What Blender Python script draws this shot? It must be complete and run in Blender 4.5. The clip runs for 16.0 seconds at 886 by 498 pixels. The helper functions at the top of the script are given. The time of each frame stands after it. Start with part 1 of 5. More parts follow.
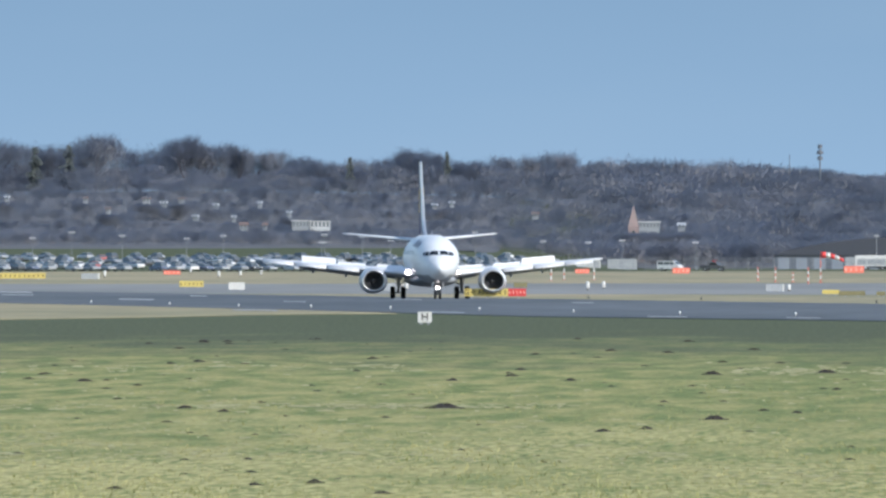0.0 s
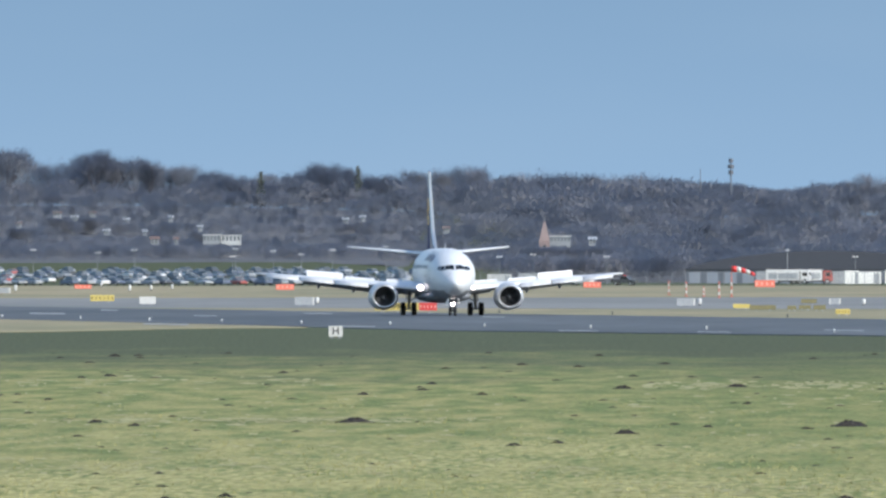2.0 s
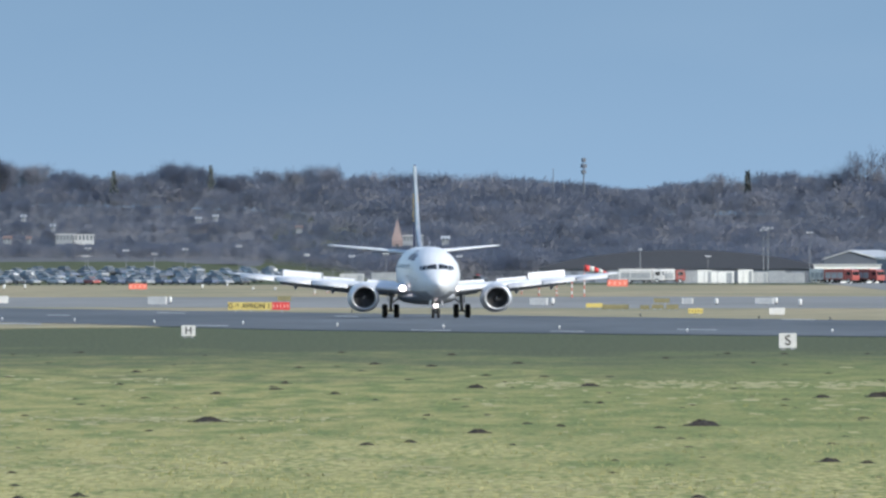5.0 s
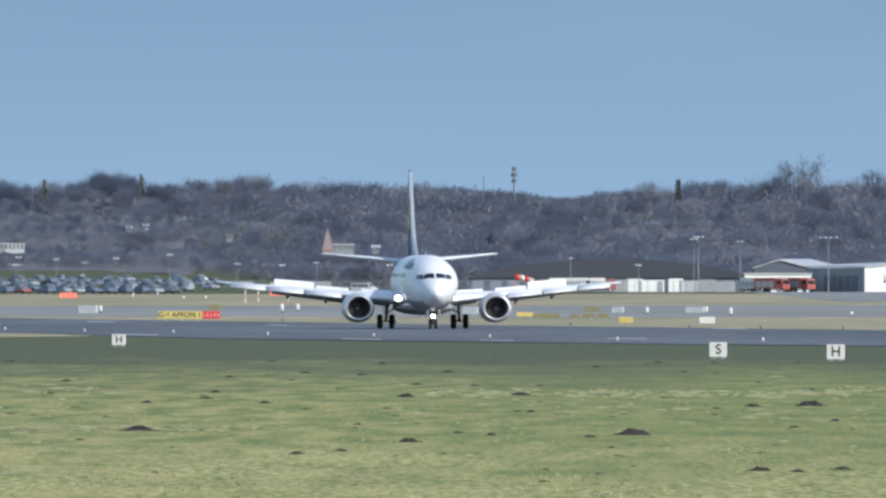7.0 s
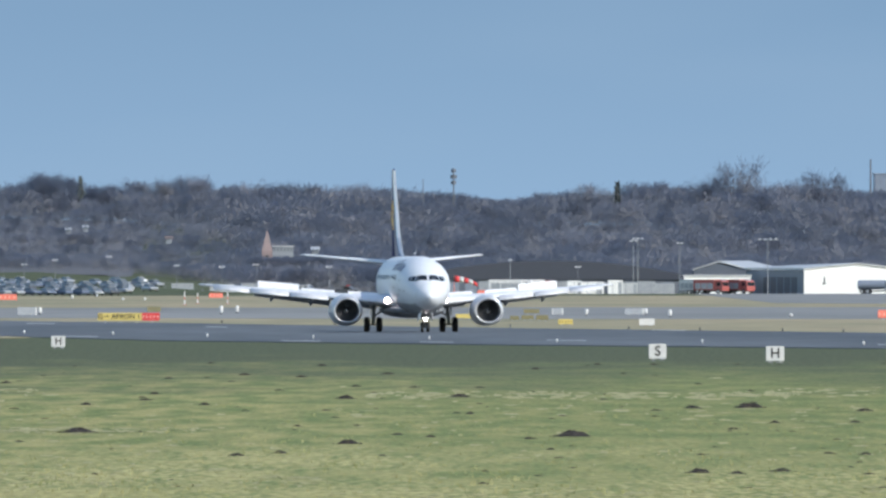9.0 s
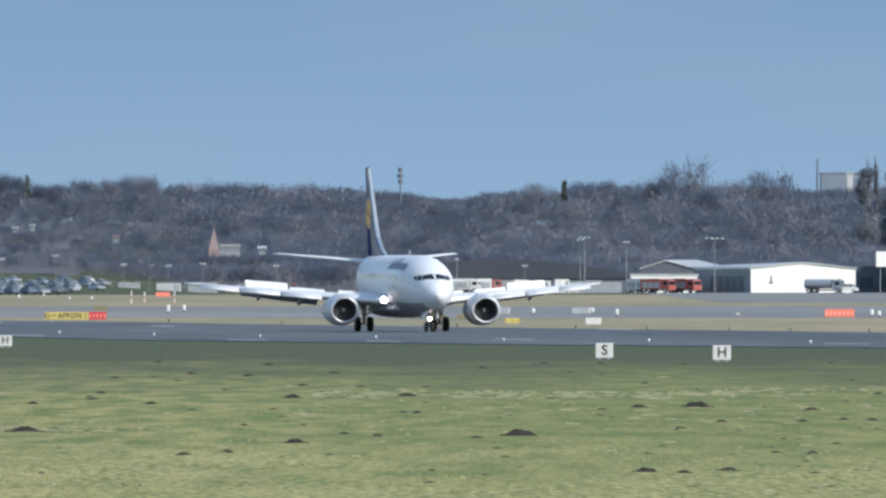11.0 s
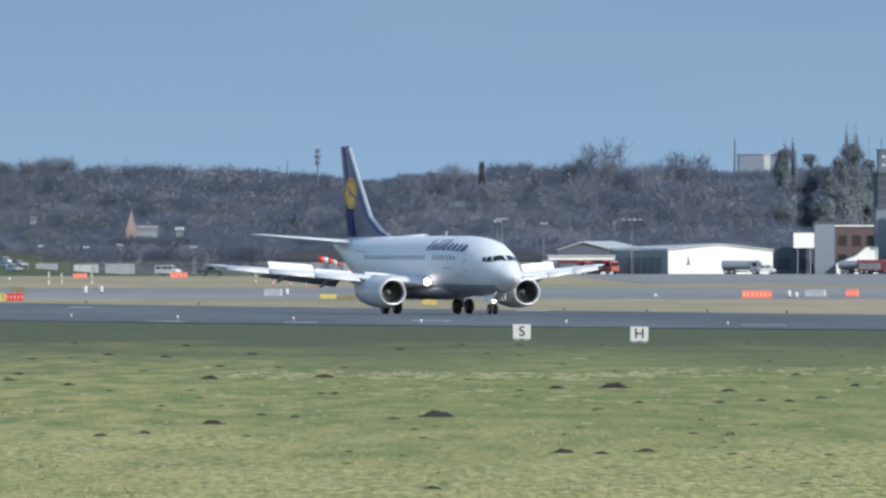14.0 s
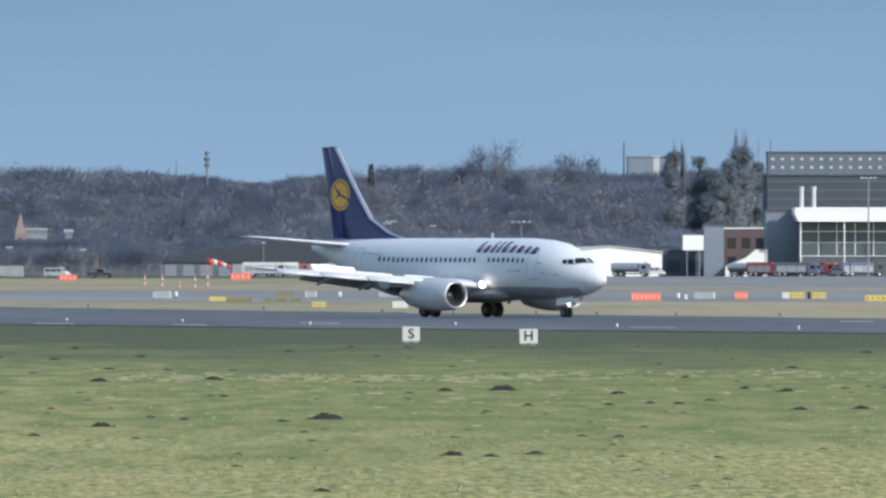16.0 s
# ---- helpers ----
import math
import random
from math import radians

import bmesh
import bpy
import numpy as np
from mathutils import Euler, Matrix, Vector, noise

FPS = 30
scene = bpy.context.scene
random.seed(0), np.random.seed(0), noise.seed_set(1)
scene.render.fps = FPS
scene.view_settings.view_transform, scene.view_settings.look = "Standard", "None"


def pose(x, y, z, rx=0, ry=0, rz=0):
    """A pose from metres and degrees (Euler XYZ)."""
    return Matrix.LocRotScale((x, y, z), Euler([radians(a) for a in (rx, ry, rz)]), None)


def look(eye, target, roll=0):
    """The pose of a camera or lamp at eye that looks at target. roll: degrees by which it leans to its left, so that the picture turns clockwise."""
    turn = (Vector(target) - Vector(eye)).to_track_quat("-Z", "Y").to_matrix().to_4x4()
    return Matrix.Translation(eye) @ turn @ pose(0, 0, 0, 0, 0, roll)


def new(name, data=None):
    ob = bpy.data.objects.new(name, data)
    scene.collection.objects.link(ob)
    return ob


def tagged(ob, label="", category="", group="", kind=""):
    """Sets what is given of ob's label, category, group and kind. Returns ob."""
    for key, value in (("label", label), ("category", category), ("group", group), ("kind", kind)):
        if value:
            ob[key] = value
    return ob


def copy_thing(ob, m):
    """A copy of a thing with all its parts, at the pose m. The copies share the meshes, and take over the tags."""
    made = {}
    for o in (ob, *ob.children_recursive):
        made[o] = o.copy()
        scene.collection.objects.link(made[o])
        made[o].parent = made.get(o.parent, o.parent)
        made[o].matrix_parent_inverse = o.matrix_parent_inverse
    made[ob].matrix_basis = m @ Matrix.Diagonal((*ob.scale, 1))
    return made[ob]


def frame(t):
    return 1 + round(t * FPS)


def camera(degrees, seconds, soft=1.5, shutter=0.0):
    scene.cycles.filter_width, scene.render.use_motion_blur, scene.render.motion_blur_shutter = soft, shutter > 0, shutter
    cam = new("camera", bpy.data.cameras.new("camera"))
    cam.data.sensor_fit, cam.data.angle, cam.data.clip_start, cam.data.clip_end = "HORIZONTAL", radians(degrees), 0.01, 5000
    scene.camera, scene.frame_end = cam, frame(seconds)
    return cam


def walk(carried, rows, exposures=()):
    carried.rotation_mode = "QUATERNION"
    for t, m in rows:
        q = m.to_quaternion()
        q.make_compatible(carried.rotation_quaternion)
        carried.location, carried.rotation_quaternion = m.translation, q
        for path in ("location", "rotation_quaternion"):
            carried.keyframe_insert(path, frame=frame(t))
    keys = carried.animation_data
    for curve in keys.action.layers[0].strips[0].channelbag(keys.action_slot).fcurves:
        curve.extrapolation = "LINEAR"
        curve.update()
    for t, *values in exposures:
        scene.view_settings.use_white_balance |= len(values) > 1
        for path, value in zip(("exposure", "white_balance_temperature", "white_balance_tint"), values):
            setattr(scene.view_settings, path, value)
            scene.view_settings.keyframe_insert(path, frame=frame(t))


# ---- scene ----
cam = camera(2.6, 16.0, soft=2.6)
EYE = (0.0, 0.0, 4.0)
# seconds, bearing and elevation of the lens in milliradians
PAN = [
    (0, -15.667, 0.064),
    (0.5, -14.471, 0.507),
    (1, -13.229, 0.705),
    (1.5, -12.254, 0.64),
    (2, -11.102, 0.789),
    (2.5, -9.572, 0.751),
    (3, -8.287, 0.727),
    (3.5, -7.157, 0.86),
    (4, -5.72, 0.751),
    (6.5, -1.065, 0.86),
    (7, 0, 1.214),
    (7.5, 0.842, 1.395),
    (8, 1.418, 1.582),
    (8.5, 2.304, 1.625),
    (9, 3.103, 1.304),
    (11.5, 6.605, 1.226),
    (12, 7.358, 1.038),
    (12.5, 7.801, 0.861),
    (13, 8.467, 0.819),
    (13.5, 8.953, 0.551),
    (14, 10.061, 0.297),
    (14.5, 11.124, 0.352),
    (15, 12.322, 0.728),
    (15.5, 14.007, 0.728),
    (16, 15.735, 0.42),
]
walk(cam, [(t, look(EYE, (b, 1000.0, EYE[2] + e))) for t, b, e in PAN], exposures=[(0, 0.55, 6330, 10), (4, 0.51, 6330, 10), (9, 0.46, 6330, 10), (12.5, 0.41, 6330, 10), (16, 0.41, 6330, 10)])

# ---- sky, sun ----
world = bpy.data.worlds.new("world")
scene.world = world
world.use_nodes = True
wn, wl = world.node_tree.nodes, world.node_tree.links
sky = wn.new("ShaderNodeTexSky")
sky.sky_type, sky.sun_disc = "NISHITA", False
sky.sun_elevation, sky.sun_rotation = radians(32), radians(132)
sky.air_density, sky.dust_density, sky.ozone_density = 1.2, 0.6, 2.0
wl.new(sky.outputs[0], wn["Background"].inputs[0])
wn["Background"].inputs[1].default_value = 0.14
sun = new("sun", bpy.data.lights.new("sun", "SUN"))
sun.data.energy, sun.data.angle, sun.data.color = 3.1, radians(0.5), (1.0, 0.94, 0.84)
SUN_AT = Vector((math.sin(radians(132)) * math.cos(radians(32)), math.cos(radians(132)) * math.cos(radians(32)), math.sin(radians(32))))
sun.matrix_basis = look(SUN_AT * 400, (0, 0, 0))


# ---- materials ----
def mat(name, color, rough=0.6, metal=0.0, second=None, scale=3.0, stretch=(1, 1, 1), fine=0.12, bump=0.0, coat=0.0, random_tint=0.0, clear=0.0):
    """Base colour with patches towards a second colour, finer grain over it, and relief from the grain."""
    m = bpy.data.materials.new(name)
    m.use_nodes = True
    n, l = m.node_tree.nodes, m.node_tree.links
    b = n["Principled BSDF"]
    b.inputs["Roughness"].default_value, b.inputs["Metallic"].default_value = rough, metal
    b.inputs["Coat Weight"].default_value = coat
    tc, mp = n.new("ShaderNodeTexCoord"), n.new("ShaderNodeMapping")
    mp.inputs["Scale"].default_value = stretch
    l.new(tc.outputs["Object"], mp.inputs[0])
    n1, n2 = n.new("ShaderNodeTexNoise"), n.new("ShaderNodeTexNoise")
    n1.inputs["Scale"].default_value, n2.inputs["Scale"].default_value = scale, scale * 7.3
    n1.inputs["Detail"].default_value, n2.inputs["Detail"].default_value = 5, 3
    for q in (n1, n2):
        l.new(mp.outputs[0], q.inputs[0])
    r = n.new("ShaderNodeMapRange")
    r.inputs[1].default_value, r.inputs[2].default_value = 0.38, 0.64
    l.new(n1.outputs[0], r.inputs[0])
    mix = n.new("ShaderNodeMix")
    mix.data_type = "RGBA"
    s = second or tuple(c * 0.86 for c in color)
    mix.inputs[6].default_value, mix.inputs[7].default_value = (*color, 1), (*s, 1)
    l.new(r.outputs[0], mix.inputs[0])
    hsv = n.new("ShaderNodeHueSaturation")
    r2 = n.new("ShaderNodeMapRange")
    r2.inputs[1].default_value, r2.inputs[2].default_value = 0.3, 0.7
    r2.inputs[3].default_value, r2.inputs[4].default_value = 1 - fine, 1 + fine
    l.new(n2.outputs[0], r2.inputs[0])
    value = r2.outputs[0]
    if random_tint:
        oi, ma, mu = n.new("ShaderNodeObjectInfo"), n.new("ShaderNodeMath"), n.new("ShaderNodeMath")
        ma.operation, mu.operation = "MULTIPLY_ADD", "MULTIPLY"
        ma.inputs[1].default_value, ma.inputs[2].default_value = 2 * random_tint, 1 - random_tint
        l.new(oi.outputs["Random"], ma.inputs[0])
        l.new(value, mu.inputs[0])
        l.new(ma.outputs[0], mu.inputs[1])
        value = mu.outputs[0]
    l.new(value, hsv.inputs["Value"])
    l.new(mix.outputs[2], hsv.inputs["Color"])
    l.new(hsv.outputs[0], b.inputs["Base Color"])
    if bump:
        bp = n.new("ShaderNodeBump")
        bp.inputs["Strength"].default_value, bp.inputs["Distance"].default_value = 0.6, bump
        l.new(n2.outputs[0], bp.inputs["Height"])
        l.new(bp.outputs[0], b.inputs["Normal"])
    if clear:
        b.inputs["Transmission Weight"].default_value = clear
    return m


def glow(name, color, strength):
    m = bpy.data.materials.new(name)
    m.use_nodes = True
    b = m.node_tree.nodes["Principled BSDF"]
    b.inputs["Base Color"].default_value = (*color, 1)
    b.inputs["Emission Color"].default_value = (*color, 1)
    b.inputs["Emission Strength"].default_value = strength
    return m


def grass_material(name, near, near2, far, far2, y0, y1):
    """Meadow: patches of green and straw, drawn out along the mowing lines; darker green from y0 to y1 on."""
    m = mat(name, near, 0.9, 0, near2, 0.42, (1.9, 0.15, 1), 0.24)
    n, l = m.node_tree.nodes, m.node_tree.links
    b = n["Principled BSDF"]
    b.inputs["Specular IOR Level"].default_value = 0.1
    tc, sep = n.new("ShaderNodeTexCoord"), n.new("ShaderNodeSeparateXYZ")
    l.new(tc.outputs["Object"], sep.inputs[0])
    wob, mpw = n.new("ShaderNodeTexNoise"), n.new("ShaderNodeMapping")
    mpw.inputs["Scale"].default_value = (0.12, 0.02, 1)
    l.new(tc.outputs["Object"], mpw.inputs[0])
    l.new(mpw.outputs[0], wob.inputs[0])
    wob.inputs["Scale"].default_value, wob.inputs["Detail"].default_value = 1.0, 4
    add = n.new("ShaderNodeMath")
    add.operation = "MULTIPLY_ADD"
    add.inputs[1].default_value = 420
    l.new(wob.outputs[0], add.inputs[0])
    l.new(sep.outputs[1], add.inputs[2])
    r = n.new("ShaderNodeMapRange")
    r.inputs[1].default_value, r.inputs[2].default_value = y0 + 210, y1 + 210
    l.new(add.outputs[0], r.inputs[0])
    fine = n.new("ShaderNodeTexNoise")
    mpf = n.new("ShaderNodeMapping")
    mpf.inputs["Scale"].default_value = (0.9, 0.06, 1)
    l.new(tc.outputs["Object"], mpf.inputs[0])
    l.new(mpf.outputs[0], fine.inputs[0])
    fine.inputs["Detail"].default_value = 6
    rf = n.new("ShaderNodeMapRange")
    rf.inputs[1].default_value, rf.inputs[2].default_value = 0.4, 0.62
    l.new(fine.outputs[0], rf.inputs[0])
    dark = n.new("ShaderNodeMix")
    dark.data_type = "RGBA"
    dark.inputs[6].default_value, dark.inputs[7].default_value = (*far, 1), (*far2, 1)
    l.new(rf.outputs[0], dark.inputs[0])
    hsv = [q for q in n if q.bl_idname == "ShaderNodeHueSaturation"][0]
    base = [q for q in n if q.bl_idname == "ShaderNodeMix" and q != dark][0]
    # drier towards the west, greener towards the east
    lie, share = n.new("ShaderNodeMapRange"), n.new("ShaderNodeMath")
    lie.inputs[1].default_value, lie.inputs[2].default_value, lie.inputs[3].default_value, lie.inputs[4].default_value = -9, 7, 1.15, 0.6
    share.operation = "MULTIPLY"
    l.new(sep.outputs[0], lie.inputs[0])
    l.new(base.inputs[0].links[0].from_socket, share.inputs[0])
    l.new(lie.outputs[0], share.inputs[1])
    l.new(share.outputs[0], base.inputs[0])
    both = n.new("ShaderNodeMix")
    both.data_type = "RGBA"
    l.new(r.outputs[0], both.inputs[0])
    l.new(base.outputs[2], both.inputs[6])
    l.new(dark.outputs[2], both.inputs[7])
    # more dry stalks close to the viewpoint
    rn, dry, dm = n.new("ShaderNodeMapRange"), n.new("ShaderNodeMix"), n.new("ShaderNodeMath")
    rn.inputs[1].default_value, rn.inputs[2].default_value, rn.inputs[3].default_value, rn.inputs[4].default_value = 525, 690, 1.2, 0.0
    l.new(add.outputs[0], rn.inputs[0])
    dm.operation = "MULTIPLY"
    l.new(rn.outputs[0], dm.inputs[0])
    l.new(rf.outputs[0], dm.inputs[1])
    dry.data_type = "RGBA"
    l.new(dm.outputs[0], dry.inputs[0])
    l.new(both.outputs[2], dry.inputs[6])
    dry.inputs[7].default_value = (0.41, 0.37, 0.165, 1)
    l.new(dry.outputs[2], hsv.inputs["Color"])
    return m


GRASS = grass_material("meadow", (0.142, 0.178, 0.060), (0.310, 0.288, 0.118), (0.066, 0.080, 0.046), (0.102, 0.114, 0.062), 640, 900)
DRY = mat("dry_grass", (0.31, 0.255, 0.15), 0.95, 0, (0.205, 0.19, 0.105), 0.03, (1, 0.15, 1), 0.15)
ASPHALT = mat("asphalt", (0.054, 0.063, 0.075), 0.8, 0, (0.092, 0.102, 0.113), 0.05, (1, 0.10, 1), 0.18)
CONCRETE = mat("concrete", (0.215, 0.213, 0.205), 0.85, 0, (0.165, 0.166, 0.16), 0.02, (1, 0.15, 1), 0.1)
MARKING = mat("runway_paint", (0.38, 0.385, 0.38), 0.75, 0, (0.19, 0.195, 0.20), 0.5)
WHITE = mat("white_paint", (0.64, 0.67, 0.71), 0.5, 0, (0.60, 0.63, 0.67), 0.5, fine=0.03)
WINGGREY = mat("wing_grey_paint", (0.70, 0.71, 0.73), 0.4, 0, (0.63, 0.65, 0.68), 0.8, fine=0.06)
SPOILER = mat("spoiler_white", (0.82, 0.82, 0.82), 0.35, fine=0.04)
BELLY = mat("belly_grey", (0.30, 0.32, 0.35), 0.4, 0, (0.25, 0.27, 0.30), 0.8)
NAVY = mat("navy_paint", (0.018, 0.028, 0.14), 0.5, 0, (0.014, 0.023, 0.115), 0.6, coat=0.06)
GOLD = mat("amber_paint", (0.70, 0.38, 0.04), 0.5, fine=0.04)
METAL = mat("bare_metal", (0.62, 0.63, 0.65), 0.42, 0.8, fine=0.05)
STEEL = mat("painted_steel", (0.42, 0.43, 0.44), 0.5, 0.2)
RUBBER = mat("tyre_rubber", (0.022, 0.022, 0.024), 0.85, fine=0.2)
DARK = mat("dark_duct", (0.055, 0.06, 0.068), 0.6)
# the cowlings' shaded look is toned into this bluish grey
NACELLE = mat("nacelle_shaded_grey", (0.50, 0.53, 0.57), 0.4, 0, (0.45, 0.48, 0.52), 0.8, fine=0.04)
SLAT = mat("slat_paint", (0.66, 0.67, 0.69), 0.42, 0.15, fine=0.04)
FAN = mat("fan_blades", (0.24, 0.245, 0.26), 0.45, 0.5)
GLASS = mat("dark_glass", (0.02, 0.024, 0.03), 0.06, fine=0.02)
LAMP = glow("landing_lamp", (1.0, 0.84, 0.78), 8)
TAXILAMP = glow("taxi_lamp", (1.0, 0.86, 0.82), 9)


# ---- mesh helpers ----
def part(name, bm, material, parent=None, label="", smooth=False):
    me = bpy.data.meshes.new(name)
    bmesh.ops.recalc_face_normals(bm, faces=bm.faces)
    bm.to_mesh(me)
    bm.free()
    for p in me.polygons:
        p.use_smooth = smooth
    me.materials.append(material)
    ob = new(name, me)
    if parent:
        ob.parent = parent
    if label:
        ob["label"] = label
    return ob


def empty(name, m=None):
    ob = new(name)
    if m:
        ob.matrix_basis = m
    return ob


def add_box(bm, x0, x1, y0, y1, z0, z1, bevel=0.0):
    r = bmesh.ops.create_cube(bm, size=1, matrix=Matrix.Translation(((x0 + x1) / 2, (y0 + y1) / 2, (z0 + z1) / 2)) @ Matrix.Diagonal((abs(x1 - x0), abs(y1 - y0), abs(z1 - z0), 1)))
    if bevel:
        es = list({e for v in r["verts"] for e in v.link_edges})
        bmesh.ops.bevel(bm, geom=es, offset=bevel, segments=2, affect="EDGES")
    return bm


def box(x0, x1, y0, y1, z0, z1, bevel=0.0):
    return add_box(bmesh.new(), x0, x1, y0, y1, z0, z1, bevel)


def add_rod(bm, p, q, r0, r1=None, seg=8):
    p, q = Vector(p), Vector(q)
    d = q - p
    m = Matrix.Translation((p + q) / 2) @ d.to_track_quat("Z", "Y").to_matrix().to_4x4()
    bmesh.ops.create_cone(bm, cap_ends=True, segments=seg, radius1=r0, radius2=r0 if r1 is None else r1, depth=d.length, matrix=m)
    return bm


def rod(p, q, r0, r1=None, seg=8):
    return add_rod(bmesh.new(), p, q, r0, r1, seg)


def add_loft(bm, rings, closed=True, cap=True):
    loops = [[bm.verts.new(c) for c in ring] for ring in rings]
    k = len(loops[0])
    for a, b in zip(loops, loops[1:]):
        for i in range(k if closed else k - 1):
            bm.faces.new((a[i], a[(i + 1) % k], b[(i + 1) % k], b[i]))
    if cap:
        bm.faces.new(loops[0][::-1])
        bm.faces.new(loops[-1])
    return bm


def loft(rings, closed=True, cap=True):
    return add_loft(bmesh.new(), rings, closed, cap)


def prism(points, y0, y1):
    """An outline in the x-z plane, drawn out from y0 to y1."""
    return loft([[(x, y0, z) for x, z in points], [(x, y1, z) for x, z in points]])


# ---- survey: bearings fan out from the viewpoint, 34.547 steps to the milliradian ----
FAN_F = 34547.0


def east(g, d):
    return (g - 784) * d / FAN_F


def high(e, d):
    return EYE[2] + (483 - e) * d / FAN_F


def on_ground(g, e):
    d = EYE[2] * FAN_F / (e - 483)
    return east(g, d), d


# ---- ground ----
def hill(x, y):
    """Height of the ground: flat field, a gentle ramp under the car park, a grass bank and a wooded slope behind."""
    t = min(1, max(0, (y - 4200) / 500))
    ramp = 2.4 * min(1, max(0, (y - 3650) / 500)) * min(1, max(0, (-25 - x) / 25))
    bank = min(1, max(0, (y - 4105) / 70))
    ramp += 1.9 * bank * bank * (3 - 2 * bank) * min(1, max(0, (-40 - x) / 25))
    return ramp + 13.0 * t * t * (3 - 2 * t) * (1 + 0.12 * math.sin(x * 0.011 + 1.3) + 0.10 * math.sin(x * 0.031))


def make_ground():
    bm = bmesh.new()
    ys = [-400, 0, 200] + [300 + 40 * i for i in range(30)] + [1600 + 250 * i for i in range(8)] + [3600 + 25 * i for i in range(56)] + [6000, 9000]
    xs = [-5000, -1500, -600] + [-300 + 25 * i for i in range(25)] + [600, 1500, 5000]
    grid = [[bm.verts.new((x, y, hill(x, y) if y < 5000 else 13.0)) for x in xs] for y in ys]
    for a, b in zip(grid, grid[1:]):
        for i in range(len(xs) - 1):
            bm.faces.new((a[i], a[i + 1], b[i + 1], b[i]))
    return tagged(part("ground", bm, GRASS, smooth=True), "flat winter airfield meadow with green and straw patches", "ground", kind="structure")


def sheet(name, corners, z, material, label, category):
    """Paving or sward laid on the ground, with a shallow edge."""
    pts = [on_ground(g, e) for g, e in corners]
    bm = loft([[(x, y, z - 0.06) for x, y in pts], [(x, y, z) for x, y in pts]])
    return tagged(part(name, bm, material), label, category, kind="structure")


def make_forest_floor():
    """Leaf litter under the wood, a thin layer on the slope."""
    litter = mat("leaf_litter", (0.115, 0.118, 0.130), 0.95, 0, (0.095, 0.100, 0.112), 0.06, fine=0.2)
    bm = bmesh.new()
    ys = [4215 + 25 * i for i in range(30)]
    xs = [-600] + [-300 + 20 * i for i in range(31)] + [600]
    grid = [[bm.verts.new((x, y + 12 * math.sin(x * 0.05) * (j == 0), hill(x, y) + (0.12 if j else -0.05))) for x in xs] for j, y in enumerate(ys)]
    for a, b in zip(grid, grid[1:]):
        for i in range(len(xs) - 1):
            bm.faces.new((a[i], a[i + 1], b[i + 1], b[i]))
    tagged(part("ground_wood", bm, litter, smooth=True), "grey-brown leaf litter on the wooded slope", "ground", kind="structure")


make_ground()
make_forest_floor()
sheet("field_dry", [(-2200, 556), (-542, 566), (1026, 592), (3600, 624), (3600, 520.5), (-2200, 520.5)], 0.012, DRY, "strip of dry tan grass between the paved ways", "grass")
sheet("taxiway", [(-2200, 556), (-300, 560), (1000, 562), (3600, 563), (3600, 543), (1400, 541), (-300, 543), (-2200, 541)], 0.024, CONCRETE, "pale grey concrete taxiway beyond the runway", "taxiway")
sheet("apron", [(1480, 534), (3600, 546), (3600, 517.2), (1330, 517.2)], 0.036, CONCRETE, "grey concrete apron before the airport buildings", "apron")
sheet("runway", [(-1500, 560), (-542, 577), (79, 592), (399, 601), (1026, 609), (2111, 619), (3200, 632), (3200, 606), (2111, 593), (1026, 579), (-542, 556), (-1500, 543)], 0.048, ASPHALT, "dark blue-grey asphalt runway with worn markings", "runway")
sheet("verge_dry", [(-1500, 597), (-542, 606), (-280, 602), (-60, 597), (160, 595.2), (79, 591.6), (-542, 576.6), (-1500, 559.6)], 0.030, DRY, "pale dry grass verge along the runway edge", "grass")


# ---- aircraft ----
# stations: metres ahead of the main wheels, height of the section's centre, half width, half height
HULL = [(15.1, 2.45, 0.03, 0.03), (14.95, 2.45, 0.26, 0.25), (14.6, 2.46, 0.55, 0.51), (14.1, 2.51, 0.80, 0.77), (13.4, 2.60, 1.05, 1.06), (12.7, 2.74, 1.28, 1.34), (11.9, 2.91, 1.50, 1.63), (10.9, 3.05, 1.71, 1.84),
        (9.4, 3.14, 1.87, 1.96), (7.5, 3.2, 1.88, 2.0), (5.0, 3.2, 1.88, 2.0), (0.0, 3.2, 1.88, 2.0), (-4.5, 3.2, 1.88, 2.0), (-7.0, 3.3, 1.82, 1.9), (-9.0, 3.52, 1.62, 1.66), (-11.0, 3.86, 1.28, 1.30), (-13.0, 4.22, 0.84, 0.88), (-14.8, 4.5, 0.42, 0.46), (-15.9, 4.62, 0.14, 0.18)]


def hull(a, ang, off=0.0):
    """A point of the fuselage skin: a metres ahead of the main wheels, ang degrees from the top, towards the port side where positive."""
    for (a0, z0, w0, h0), (a1, z1, w1, h1) in zip(HULL, HULL[1:]):
        if a0 >= a >= a1:
            t = (a0 - a) / (a0 - a1)
            z, w, h = z0 + (z1 - z0) * t, w0 + (w1 - w0) * t + off, h0 + (h1 - h0) * t + off
            return Vector((w * math.sin(radians(ang)), -a, z + h * math.cos(radians(ang))))


def around(a, z):
    """Degrees from the top at which the fuselage skin has the height z."""
    top, foot = hull(a, 0).z, hull(a, 180).z
    return math.degrees(math.acos(max(-1, min(1, (2 * z - top - foot) / (top - foot)))))


